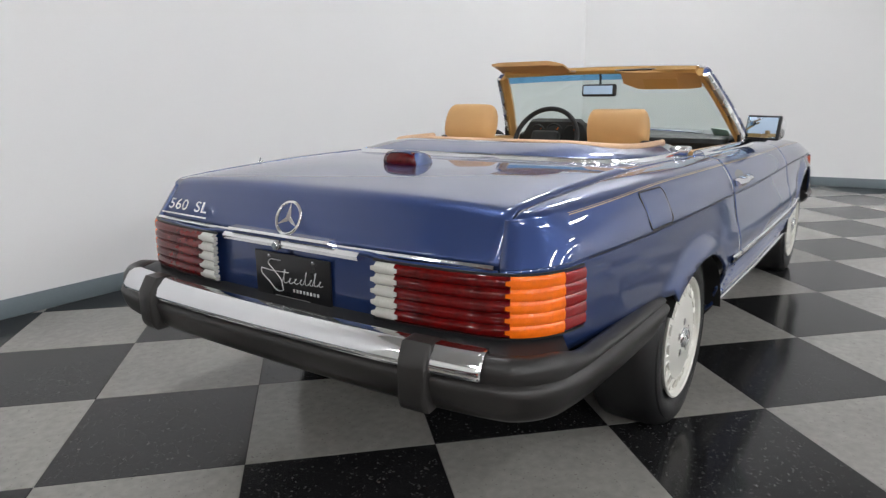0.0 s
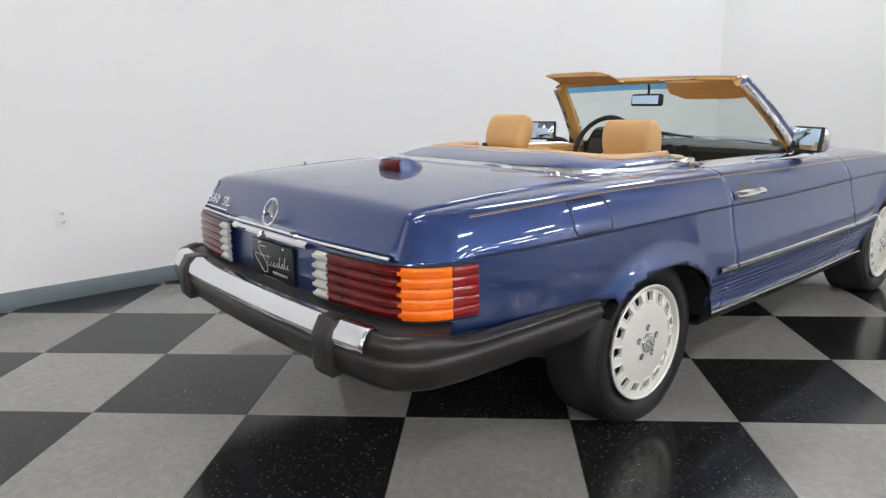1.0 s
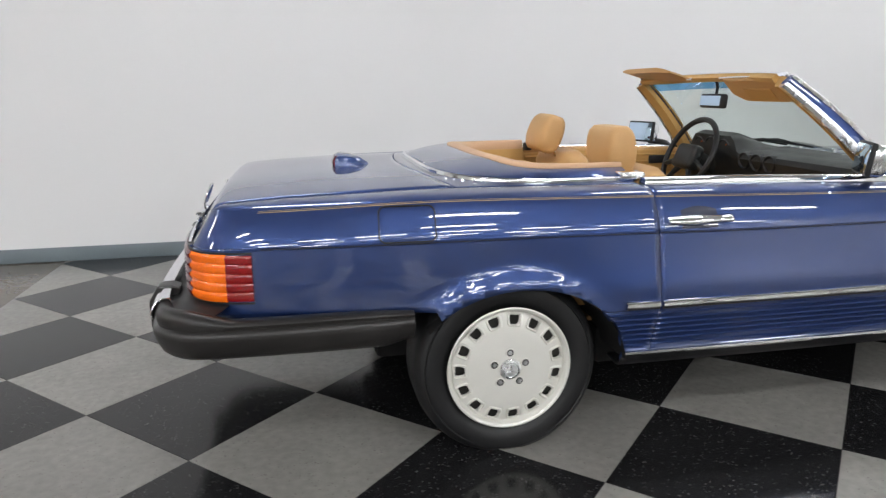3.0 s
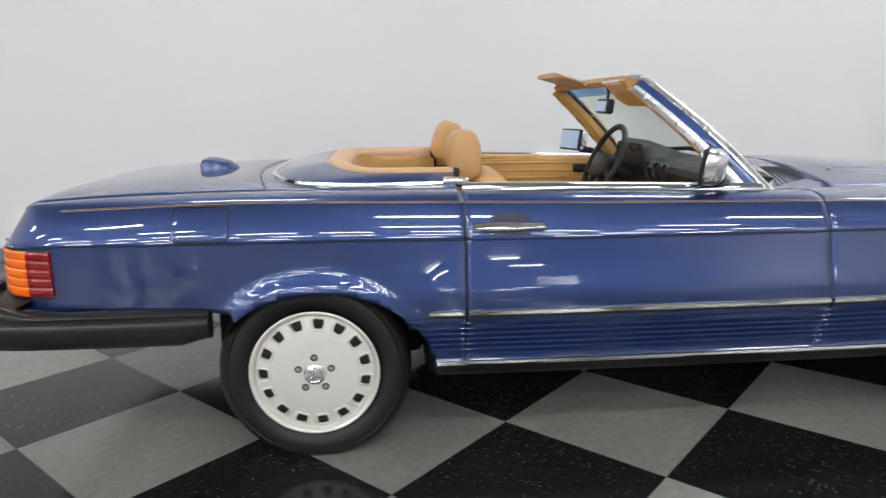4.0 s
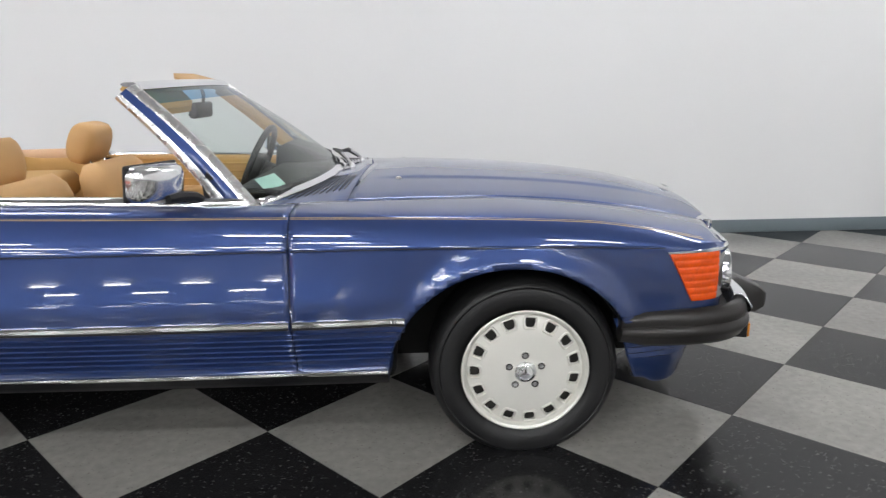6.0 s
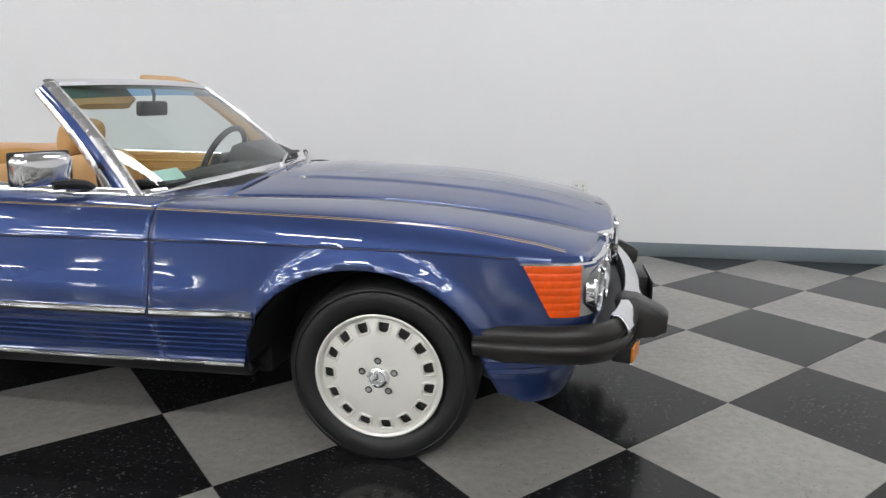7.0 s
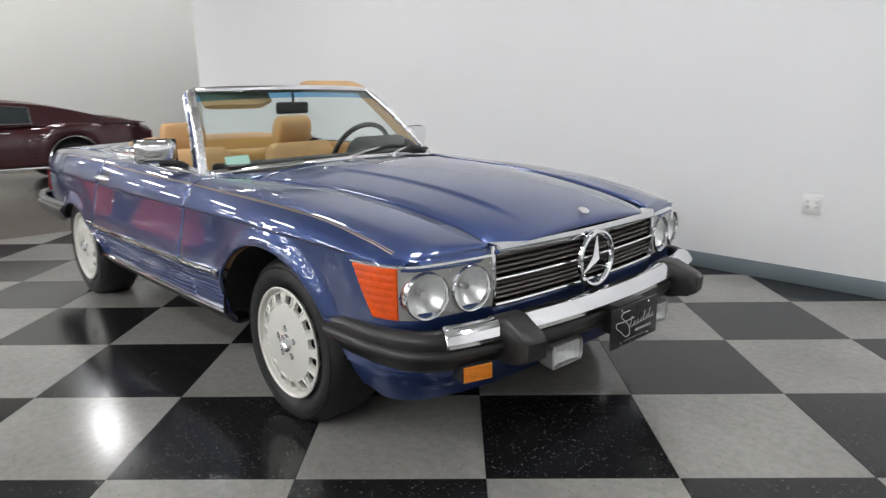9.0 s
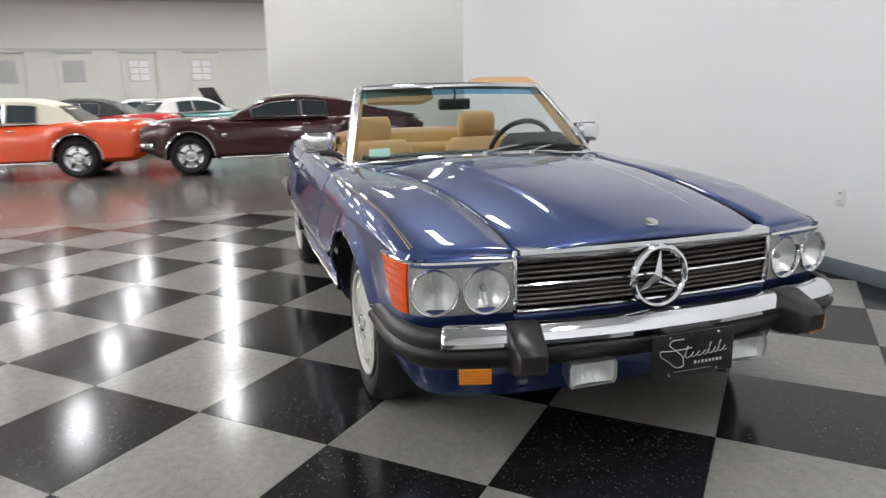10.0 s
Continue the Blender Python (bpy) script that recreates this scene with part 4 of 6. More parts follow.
def build_bumper(name, keys, sgn, zs, chrome_to, guards, label):
    root = tagged(new(name), label)
    root.parent = car
    path, normal = bumper_path(keys)
    if np.sum(normal[len(path) // 2] * [sgn, 0]) < 0:
        normal = -normal
    z_bot, z_mid, z_top = zs
    body = [(-0.065, z_bot + 0.010), (-0.050, z_bot), (-0.034, z_bot + 0.003), (-0.020, z_bot + 0.016), (-0.010, z_bot + 0.036), (-0.001, z_mid - 0.030), (0.001, z_mid - 0.018), (-0.004, z_mid - 0.006), (-0.014, z_mid + 0.001), (-0.013, z_mid + 0.008), (-0.010, z_mid + 0.020), (-0.014, z_top - 0.022), (-0.026, z_top - 0.006), (-0.042, z_top), (-0.058, z_top - 0.010), (-0.07, z_top - 0.05), (-0.07, z_bot + 0.02)]
    drop = smoothstep(0.0, 0.11, np.minimum(np.arange(len(path)), np.arange(len(path))[::-1]) * 0.012)
    rows = []
    for i, r in enumerate(bumper_sweep(path, normal, body)):
        f = 0.78 + 0.22 * drop[i]
        along = smoothstep(1.04, 0.86, path[i, 0] * sgn - (2.1 if sgn > 0 else 0.0))
        g = 1 - along * (0.12 if sgn > 0 else 0.62)
        rows.append([(x, y, z_mid + 0.006 + (z - z_mid - 0.006) * f * (g if z > z_mid + 0.006 else 1)) for x, y, z in r])
    bm = cap_ends(sheet(rows, wrap=True))
    part("rubber_cover", bm, RUBBER, root, "black rubber bumper body", angle=62)
    sel = [i for i in range(len(path)) if abs(path[i, 1]) < chrome_to and (path[i, 0] * sgn > 0.9)]
    prof = [(-0.004, z_mid + 0.002), (0.004, z_mid + 0.008), (0.006, z_mid + 0.022), (-0.004, z_top - 0.018), (-0.016, z_top - 0.001), (-0.034, z_top + 0.007), (-0.056, z_top + 0.006), (-0.062, z_top - 0.02)]
    part("chrome_face", sheet(bumper_sweep(path, normal, prof, sel), flip=sgn > 0), CHROME, root, "chrome bumper face", thick=0.004)
    for gy in guards:
        i = int(np.argmin(np.abs(path[:, 1] - gy) + (path[:, 0] * sgn < 0.9) * 9))
        cx, cy, nx = path[i, 0], path[i, 1], normal[i]
        ang = math.degrees(math.atan2(nx[1], nx[0]))
        rows = []
        deep = 0.098 if sgn > 0 else 0.020
        wide = 1.0 if sgn > 0 else 0.76
        for w, k in ((-0.052, 0.55), (-0.046, 0.9), (-0.036, 1.0), (0.036, 1.0), (0.046, 0.9), (0.052, 0.55)):
            rows.append([(o * (k if o > 0 else 1), w * wide, z) for o, z in ((-0.08, z_top + 0.000), (-0.055, z_top + 0.012 * k), (-0.012, z_top + 0.010 * k), (deep * 0.82, z_mid + 0.026), (deep, z_mid + 0.008), (deep * 0.96, z_bot + 0.030), (deep * 0.7, z_bot + 0.014), (0.004, z_bot + 0.002), (-0.05, z_bot + 0.004))])
        part("bumper_guard", moved(cap_ends(sheet(rows, wrap=True)), pose(cx, cy, 0, 0, 0, ang)), RUBBER, root, "black rubber bumper guard", angle=40)
    return root, path, normal


rb, rpath, _ = build_bumper("rear_bumper", rear, -1, (0.414, 0.512, 0.572), 0.700, (-0.53, 0.53), "chrome and black rubber rear bumper")
fb, fpath, _ = build_bumper("front_bumper", front, 1, (0.376, 0.452, 0.509), 0.750, (-0.505, 0.505), "chrome and black rubber front bumper")
# black filler between bumper and body
part("rear_filler", sheet([[(p[0] * k + 0.0, p[1] * k, z) for k, z in ((0.972, 0.545), (0.935, 0.556), (0.905, 0.572), (0.84, 0.576))] for p in rpath if p[0] < -0.98], flip=True), BLACK, rb, "black filler behind the bumper")
part("front_filler", sheet([[(p[0] - dx, p[1] * k, z) for k, dx, z in ((0.97, 0.06, 0.462), (0.94, 0.12, 0.466), (0.90, 0.20, 0.470))] for p in fpath if p[0] > 2.95]), BLACK, fb, "black filler behind the bumper")

# plates: the dealer's marks as plain strokes and bars
def show_plate(name, parent, m, label):
    root = part(name, moved(block(-0.150, 0.150, -0.004, 0.004, -0.072, 0.072, 0.003), m), PLATE, parent, label)
    def stroke(pts, r):
        return moved(tube(spline([(x, -0.0055, z) for x, z in pts], 0.004), r, 6), m)
    part("script_stroke", stroke([(-0.040, 0.052), (-0.078, 0.052), (-0.092, 0.040), (-0.070, 0.020), (-0.040, -0.010), (-0.036, -0.034), (-0.056, -0.040), (-0.092, -0.016), (-0.124, 0.012), (-0.122, 0.021), (-0.075, 0.018), (-0.010, 0.020)], 0.0016), PLATEMARK, root, "pale script stroke")
    # row of loops for the writing that follows
    for k, (x, h) in enumerate(((-0.030, 0.040), (-0.008, 0.016), (0.014, 0.016), (0.036, 0.016), (0.056, 0.038), (0.074, 0.018), (0.092, 0.038), (0.110, 0.016))):
        z0 = -0.012 + 0.0012 * k
        part("script_loop", stroke([(x - 0.009, z0 + 0.002), (x + 0.001, z0 + h * 0.55), (x + 0.007, z0 + h), (x + 0.003, z0 + h * 0.9), (x - 0.001, z0 + 0.003), (x + 0.006, z0), (x + 0.013, z0 + 0.004)], 0.0011), PLATEMARK, root, "pale script loop")
    for k in range(8):
        x = 0.004 + k * 0.0135
        part("letter_bar", moved(block(x, x + 0.007, -0.0056, -0.004, -0.035, -0.026), m), PLATEMARK, root, "pale bar of small writing")
    part("small_bar", moved(block(-0.07, 0.07, -0.0054, -0.004, -0.0545, -0.053), m), BEZEL, root, "thin grey bar")
    for x in (-0.088, 0.088):
        for z in (-0.06, 0.06):
            part("screw", moved(lathe([(0, -0.0065), (0.005, -0.006), (0.006, -0.003)], 10, "y"), m @ pose(x, 0, z)), CHROME, root, "chrome screw")
    return root


show_plate("rear_plate", car, pose(-1.040, -0.012, 0.628, 0, 0, -90), "black plate with pale script marks")
show_plate("front_plate", fb, pose(3.372, 0.030, 0.396, 0, 0, 90), "black plate with pale script marks")
part("plate_bracket", block(3.30, 3.362, -0.06, 0.12, 0.36, 0.47, 0.005), BLACK, fb, "black plate bracket")
# fog lamps and amber markers under the front bumper
for side in (-1, 1):
    cy = side * 0.287
    rows = []
    for x, k in ((3.225, 0.62), (3.25, 0.86), (3.29, 0.97), (3.318, 1.0), (3.322, 0.95), (3.314, 0.90)):
        rows.append([(x, cy + 0.083 * k * a, 0.352 + 0.040 * k * b) for a, b in ((-1, -0.6), (-0.9, -1), (0.9, -1), (1, -0.6), (1, 0.6), (0.9, 1), (-0.9, 1), (-1, 0.6))])
    fog = part("fog_lamp", sheet(rows, wrap=True), SATIN, fb, "rectangular fog lamp", angle=50)
    rows = []
    for u in np.linspace(-1, 1, 19):
        rows.append([(3.312 - 0.030 * (1 - u * u) * (1 - 0.6 * v * v) + 0.002 * np.sin(u * 22), cy + 0.076 * u, 0.352 + 0.036 * v) for v in np.linspace(-1, 1, 9)])
    part("fog_reflector", sheet(rows, flip=True), REFLECTOR, fog, "bright fluted reflector")
    part("fog_lens", block(3.316, 3.322, cy - 0.074, cy + 0.074, 0.317, 0.387, 0.002), LAMPGLASS, fog, "clear fog lamp lens")
    part("fog_bracket", block(3.22, 3.26, side * 0.285 - 0.03, side * 0.285 + 0.03, 0.36, 0.42), BLACK, fb, "black bracket")
    m = pose(3.252, side * 0.650, 0.372, 0, 0, side * 17)
    mk = part("marker_lamp", moved(block(-0.06, 0.0, -0.052, 0.052, -0.028, 0.028, 0.004), m), BLACK, fb, "black marker lamp body")
    rows = [[(0.003 + 0.003 * np.sin(k * np.pi), y, z) for y in np.linspace(-0.049, 0.049, 4)] for k, z in enumerate(np.linspace(-0.025, 0.025, 11))]
    part("marker_lens", moved(block(0.0005, 0.006, -0.049, 0.049, -0.025, 0.025, 0.002), m), AMBER2, mk, "amber lens")
    for k in range(6):
        part("lens_rib", moved(block(0.0062, 0.0085, -0.047, 0.047, -0.021 + k * 0.0082, -0.0185 + k * 0.0082), m), AMBER2, mk)

# air dam below
dam = [(2.775, 0.79), (2.86, 0.775), (2.96, 0.74), (3.03, 0.67), (3.075, 0.55), (3.10, 0.4), (3.11, 0.2), (3.115, 0.0)]
dp, dn = bumper_path(dam)
if dn[len(dp) // 2][0] < 0:
    dn = -dn
prof = [(0.020, 0.47), (0.032, 0.40), (0.030, 0.37), (0.020, 0.362), (0.021, 0.345), (0.011, 0.337), (0.012, 0.32), (0.002, 0.312), (0.000, 0.285), (-0.012, 0.25), (-0.020, 0.228), (-0.022, 0.214), (-0.028, 0.203), (-0.06, 0.196)]
rows = bumper_sweep(dp, dn, prof)
n_ = len(rows)
for i in range(n_):
    k = smoothstep(0, 14, min(i, n_ - 1 - i))
    rows[i] = [(x + (0.5 - (z - 0.225) / 0.245) * 0.09 * (1 - k), y, z if z > 0.34 else 0.34 + (z - 0.34) * (0.75 + 0.25 * k)) for x, y, z in rows[i]]
part("air_dam", sheet(rows, flip=False), PAINT, car, "blue front air dam", thick=0.01)

# ---- wheels ----
def alloy_wheel(root_name, m, parent, side):
    """Disc with fifteen openings round its rim; faces -y before it is placed."""
    w = new(root_name)
    w.parent = parent
    w.matrix_basis = m
    w["label"] = "silver alloy wheel with fifteen openings"
    sec = [(0.195, 0.02), (0.21, 0.004), (0.235, -0.016), (0.262, -0.019), (0.290, -0.013), (0.307, 0.004), (0.3155, 0.022), (0.3195, 0.05), (0.320, 0.11), (0.3195, 0.16), (0.316, 0.185), (0.28, 0.215), (0.22, 0.21)]
    bm = lathe(sec, 96)
    for v in bm.verts:
        if v.co.z < -0.301:
            v.co.z = -0.301
        v.co.y -= 0.006 * smoothstep(-0.2, -0.29, v.co.z) * (v.co.y < 0.05)
    t = part("tyre", bm, TYRE, w, "black road tyre")
    part("tyre_ring", lathe([(0.282, -0.0160), (0.285, -0.0185), (0.288, -0.0135)], 64), TYRE, t, "raised ring on the sidewall")
    n, spokes = 15, 8
    small = Matrix.Diagonal((0.985, 1, 0.985, 1))
    prof = [(0.213, -0.012), (0.216, -0.020), (0.211, -0.023), (0.203, -0.018), (0.200, -0.004), (0.196, 0.000), (0.192, -0.002)]
    part("rim_lip", moved(lathe(prof, 90), small), ALLOY, w, "polished rim lip")
    rr = [0.194, 0.190, 0.184, 0.172, 0.159, 0.152, 0.147, 0.12, 0.09, 0.06, 0.035, 0.0]
    yy = [-0.002, -0.003, -0.005, -0.008, -0.011, -0.0125, -0.0135, -0.017, -0.019, -0.020, -0.0205, -0.0205]
    cells = n * spokes
    bm = bmesh.new()
    ring = []
    for r, y in zip(rr[:-1], yy[:-1]):
        pull = {0.190: 0.9, 0.184: 0.2, 0.159: 0.2, 0.152: 0.9}.get(r, 0.0)
        turn = [(k + pull * {2: 1, 3: 0.3, 5: -0.3, 6: -1}.get(k % spokes, 0)) * 2 * np.pi / cells for k in range(cells)]
        ring.append([bm.verts.new((r * np.cos(w_), y, r * np.sin(w_))) for w_ in turn])
    hub = bm.verts.new((0, yy[-1], 0))
    for i in range(len(ring) - 1):
        for k in range(cells):
            j = (k + 1) % cells
            q = (ring[i][k], ring[i + 1][k], ring[i + 1][j], ring[i][j])
            inside = k % spokes
            if 1 <= i <= 4 and 2 <= inside <= 5:
                continue
            bm.faces.new(q)
    for k in range(cells):
        bm.faces.new((ring[-1][k], hub, ring[-1][(k + 1) % cells]))
    rim_edges = [e for e in bm.edges if e.is_boundary and all(0.149 < math.hypot(v.co.x, v.co.z) < 0.1925 for v in e.verts)]
    ret = bmesh.ops.extrude_edge_only(bm, edges=rim_edges)
    for v in [g for g in ret["geom"] if isinstance(g, bmesh.types.BMVert)]:
        v.co.y += 0.011
    bmesh.ops.recalc_face_normals(bm, faces=bm.faces)
    disc = part("disc", moved(bm, small), ALLOY, w, "silver disc face", angle=40)
    # dark sheet paints the shade behind the openings
    part("brake_shadow", lathe([(0.0, 0.022), (0.193, 0.022), (0.197, 0.03)], 40), BRAKE, w, "dark grey sheet for the shaded brake space behind the disc")
    # raised rims round the openings
    for k in range(n):
        a = 2 * np.pi * (k * spokes + 4) / cells
        loop = []
        for da, r in ((-0.115, 0.1515), (-0.137, 0.157), (-0.127, 0.184), (-0.10, 0.1905), (0.10, 0.1905), (0.127, 0.184), (0.137, 0.157), (0.115, 0.1515)):
            y = float(np.interp(r, rr[::-1], yy[::-1]))
            loop.append((r * np.cos(a + da), y - 0.0015, r * np.sin(a + da)))
        loop.append(loop[0])
        part("opening_rim", moved(tube(loop, 0.0042, 8, cap=False), small), ALLOY, disc)
    for k in range(5):
        a = np.pi / 2 + k * 2 * np.pi / 5
        c = (0.056 * np.cos(a), -0.019, 0.056 * np.sin(a))
        part("bolt_recess", moved(lathe([(0.012, -0.0025), (0.0155, -0.0025), (0.0165, 0.001)], 18), pose(*c)), ALLOY, disc, "bolt recess rim")
        part("bolt_hole", moved(lathe([(0.0, -0.0018), (0.0122, -0.0018)], 16), pose(*c)), GAP, disc, "dark bolt hole")
        part("wheel_bolt", moved(lathe([(0.0, -0.005), (0.0075, -0.005), (0.0085, -0.0025), (0.0085, 0)], 6), pose(*c)), SATIN, disc, "steel wheel bolt")
    cap_ = part("centre_cap", lathe([(0.0, -0.033), (0.024, -0.032), (0.034, -0.028), (0.0365, -0.024), (0.037, -0.018)], 32), TRIM, w, "bright centre cap")
    part("cap_star", moved(star(0.025, 0.0018, 0.003), pose(0, -0.0325, 0, 0, 0, -90)), CHROME, cap_, "small star")
    return w


for x in (-0.016, 2.437):
    for side, spin in ((-1, 0.0), (1, 180.0)):
        turn = pose(x, side * 0.812, 0.301, 0, 0, spin)
        alloy_wheel("wheel", turn, car, side)

# ---- windscreen ----
ws = tagged(new("windscreen"), "raked windscreen with chrome and blue pillars")
ws.parent = car


def screen(y, v):
    """A point of the glass: y across at half height, v from foot to top."""
    k = abs(y) / 0.63
    yb, yt = y * 1.125, y * 0.884
    bx, bz = screen_base(yb)
    tx, tz = 1.222 - 0.082 * k**2.2, 1.252 - 0.012 * k**2
    belly = 0.018 * np.sin(np.pi * v)
    return (bx + (tx - bx) * v + belly * 0.7, yb + (yt - yb) * v, bz + (tz - bz) * v + belly * 0.6)


P = [[screen(y, v) for y in np.linspace(-0.605, 0.605, 33)] for v in np.linspace(0.015, 0.83, 14)]
part("pane", sheet(P), GLASS, ws, "clear windscreen glass").visible_shadow = False
P = [[screen(y, v) for y in np.linspace(-0.605, 0.605, 33)] for v in np.linspace(0.8301, 0.985, 6)]
part("shade_band", sheet(P), SHADEBAND, ws, "blue tinted band of the glass").visible_shadow = False
for side in (-1, 1):
    for nm, mat_, label in (("pillar", PAINT, "blue windscreen pillar"), ("pillar_front_trim", TRIM, "chrome pillar trim"), ("pillar_rear_trim", TRIM, "chrome pillar trim"), ("pillar_lining", TANVINYL, "tan pillar lining")):
        rows = []
        for v in np.linspace(-0.03, 1.0, 14):
            x, y, z = screen(0.620, v)
            w = 0.040 - 0.012 * v
            sec = {"pillar": ((0.002, 0.004, 0.10 * w), (0.004, 0.016, 0.0), (-0.30 * w, 0.024, -0.45 * w), (-0.95 * w, 0.026, -1.15 * w), (-1.2 * w, 0.018, -1.4 * w), (-1.2 * w, 0.0, -1.4 * w), (-0.4 * w, -0.004, -0.5 * w)),
                   "pillar_front_trim": ((0.004, -0.016, w * 0.26), (0.015, -0.010, w * 0.36), (0.019, 0.006, w * 0.30), (0.008, 0.021, 0.0), (-0.16 * w, 0.025, -0.28 * w), (-0.14 * w, 0.006, -0.20 * w)),
                   "pillar_rear_trim": ((-0.90 * w, 0.029, -1.08 * w), (-1.3 * w, 0.031, -1.50 * w), (-1.62 * w, 0.022, -1.84 * w), (-1.66 * w, 0.006, -1.90 * w), (-1.2 * w, 0.002, -1.4 * w)),
                   "pillar_lining": ((-0.014, -0.006, -0.02 * w), (-0.02, -0.030, -0.1 * w), (-1.0 * w, -0.034, -1.2 * w), (-1.60 * w, -0.014, -1.86 * w), (-1.58 * w, 0.002, -1.80 * w), (-0.5 * w, -0.004, -0.6 * w))}[nm]
            rows.append([(x + a, side * (y + b), z + c * 0.75) for a, b, c in sec])
        part(nm, cap_ends(sheet(rows, wrap=True)), mat_, ws, label, angle=40)
rows = []
for y in np.linspace(-0.60, 0.60, 31):
    x, yy, z = screen(y, 1.0)
    rows.append([(x + a, yy, z + c) for a, c in ((0.022, -0.012), (0.020, 0.002), (0.0, 0.012), (-0.03, 0.013), (-0.045, 0.008), (-0.04, 0.0))])
part("header_trim", cap_ends(sheet(rows, wrap=True)), CHROME, ws, "chrome header strip")
rows = []
for y in np.linspace(-0.585, 0.585, 31):
    x, yy, z = screen(y, 1.0)
    rows.append([(x + a, yy, z + c) for a, c in ((0.012, -0.014), (-0.005, -0.001), (-0.045, 0.003), (-0.058, -0.010), (-0.045, -0.026), (-0.01, -0.028))])
part("header_lining", cap_ends(sheet(rows, wrap=True)), TANVINYL, ws, "tan header lining")
rows = []
for y in np.linspace(-0.690, 0.690, 45):
    x, z = screen_base(abs(y))
    rows.append([(x + a, y, z + c) for a, c in ((-0.016, -0.006), (-0.010, 0.010), (0.004, 0.012), (0.022, 0.004), (0.030, -0.010))])
part("foot_trim", sheet(rows, flip=True), CHROME, ws, "chrome strip at the foot of the glass", thick=0.004)
part("inspection_sticker", sheet([[np.array(screen(y, v)) + np.array((-0.006, 0, -0.004)) for y in np.linspace(-0.540, -0.450, 4)] for v in (0.06, 0.11, 0.155)]), STICKER, ws, "pale green sticker on the glass")
for side, nm in ((1, "raised"), (-1, "folded")):
    if side > 0:
        c = [(1.150, 1.240), (1.105, 1.258), (1.062, 1.271), (1.018, 1.283)]
        th, y0, y1 = 0.011, 0.145, 0.560
    else:
        c = [(1.150, 1.236), (1.178, 1.206), (1.203, 1.180), (1.228, 1.153)]
        th, y0, y1 = 0.011, 0.130, 0.520
    n = 12
    rows = []
    for j, y in enumerate(np.linspace(y0, y1, n)):
        e = min(j, n - 1 - j)
        f = (0.35, 0.85, 1)[min(e, 2)]
        row = []
        taper = 1.0 - 0.28 * smoothstep(0.22, 0.13, y)
        pts = [c[0]] + [(c[0][0] + (x - c[0][0]) * taper, c[0][1] + (z - c[0][1]) * taper) for x, z in c[1:]]
        for x, z in pts:
            row.append((x, side * y, z + th * f))
        for x, z in pts[::-1]:
            row.append((x - 0.006 * (side < 0), side * y, z - th * f))
        rows.append(row)
    part("sun_visor", cap_ends(sheet(rows, wrap=True)), TAN, ws, f"tan padded sun visor, {nm}", angle=50)
    part("visor_hinge", tube([(1.150, side * y0 - side * 0.03, 1.238), (1.150, side * (y0 + 0.1), 1.240), (1.150, side * (y1 + 0.012), 1.238)], 0.006, 8), CHROME, ws, "chrome visor rod")
part("vanity_mirror", moved(block(-0.035, 0.035, -0.085, 0.085, -0.0015, 0.0015), pose(1.196, -0.325, 1.168, 0, 44, 0)), TANVINYL, ws, "darker tan visor pocket")
rv = part("rear_view_mirror", moved(block(-0.016, 0.016, -0.096, 0.096, -0.032, 0.032, 0.012, 3), pose(1.195, 0.0, 1.140, 0, 6, -3)), BLACK, ws, "black rear-view mirror")
part("mirror_face", moved(block(-0.003, 0.001, -0.083, 0.083, -0.022, 0.022), pose(1.195, 0.0, 1.140, 0, 6, -3) @ pose(-0.0165, 0, 0)), MIRROR, rv, "mirror glass")
part("mirror_stem", tube([(1.205, 0, 1.165), (1.21, 0, 1.2), (1.20, 0, 1.235)], 0.007, 8), BLACK, rv, "black stem")

# wipers lying at the foot of the glass
for a, b, h in (((1.815, -0.05, 0.906), (1.665, 0.520, 0.918), 0.012), ((1.835, 0.20, 0.904), (1.695, 0.560, 0.904), 0.010)):
    w = tagged(new("wiper"), "black wiper with a silver arm")
    w.parent = car
    a_, b_ = np.array(a), np.array(b)
    mid = (a_ + b_) / 2 + [-0.01, 0, 0.022]
    part("wiper_arm", tube(spline([a_, (a_ + mid) / 2 + [0, 0, 0.006], mid], 0.03), 0.0055, 8), SATIN, w, "silver wiper arm")
    part("wiper_blade", tube([b_ * 1.0, mid, a_ + (b_ - a_) * 0.18 + [0.0, 0, 0.004]], [0.006, 0.011, 0.006], 8), BLACK, w, "black wiper blade")
    part("wiper_pivot", moved(lathe([(0, 0.006), (0.010, 0.005), (0.013, -0.004), (0.014, -0.024)], 14, "z"), pose(*a)), SATIN, w, "round wiper pivot")

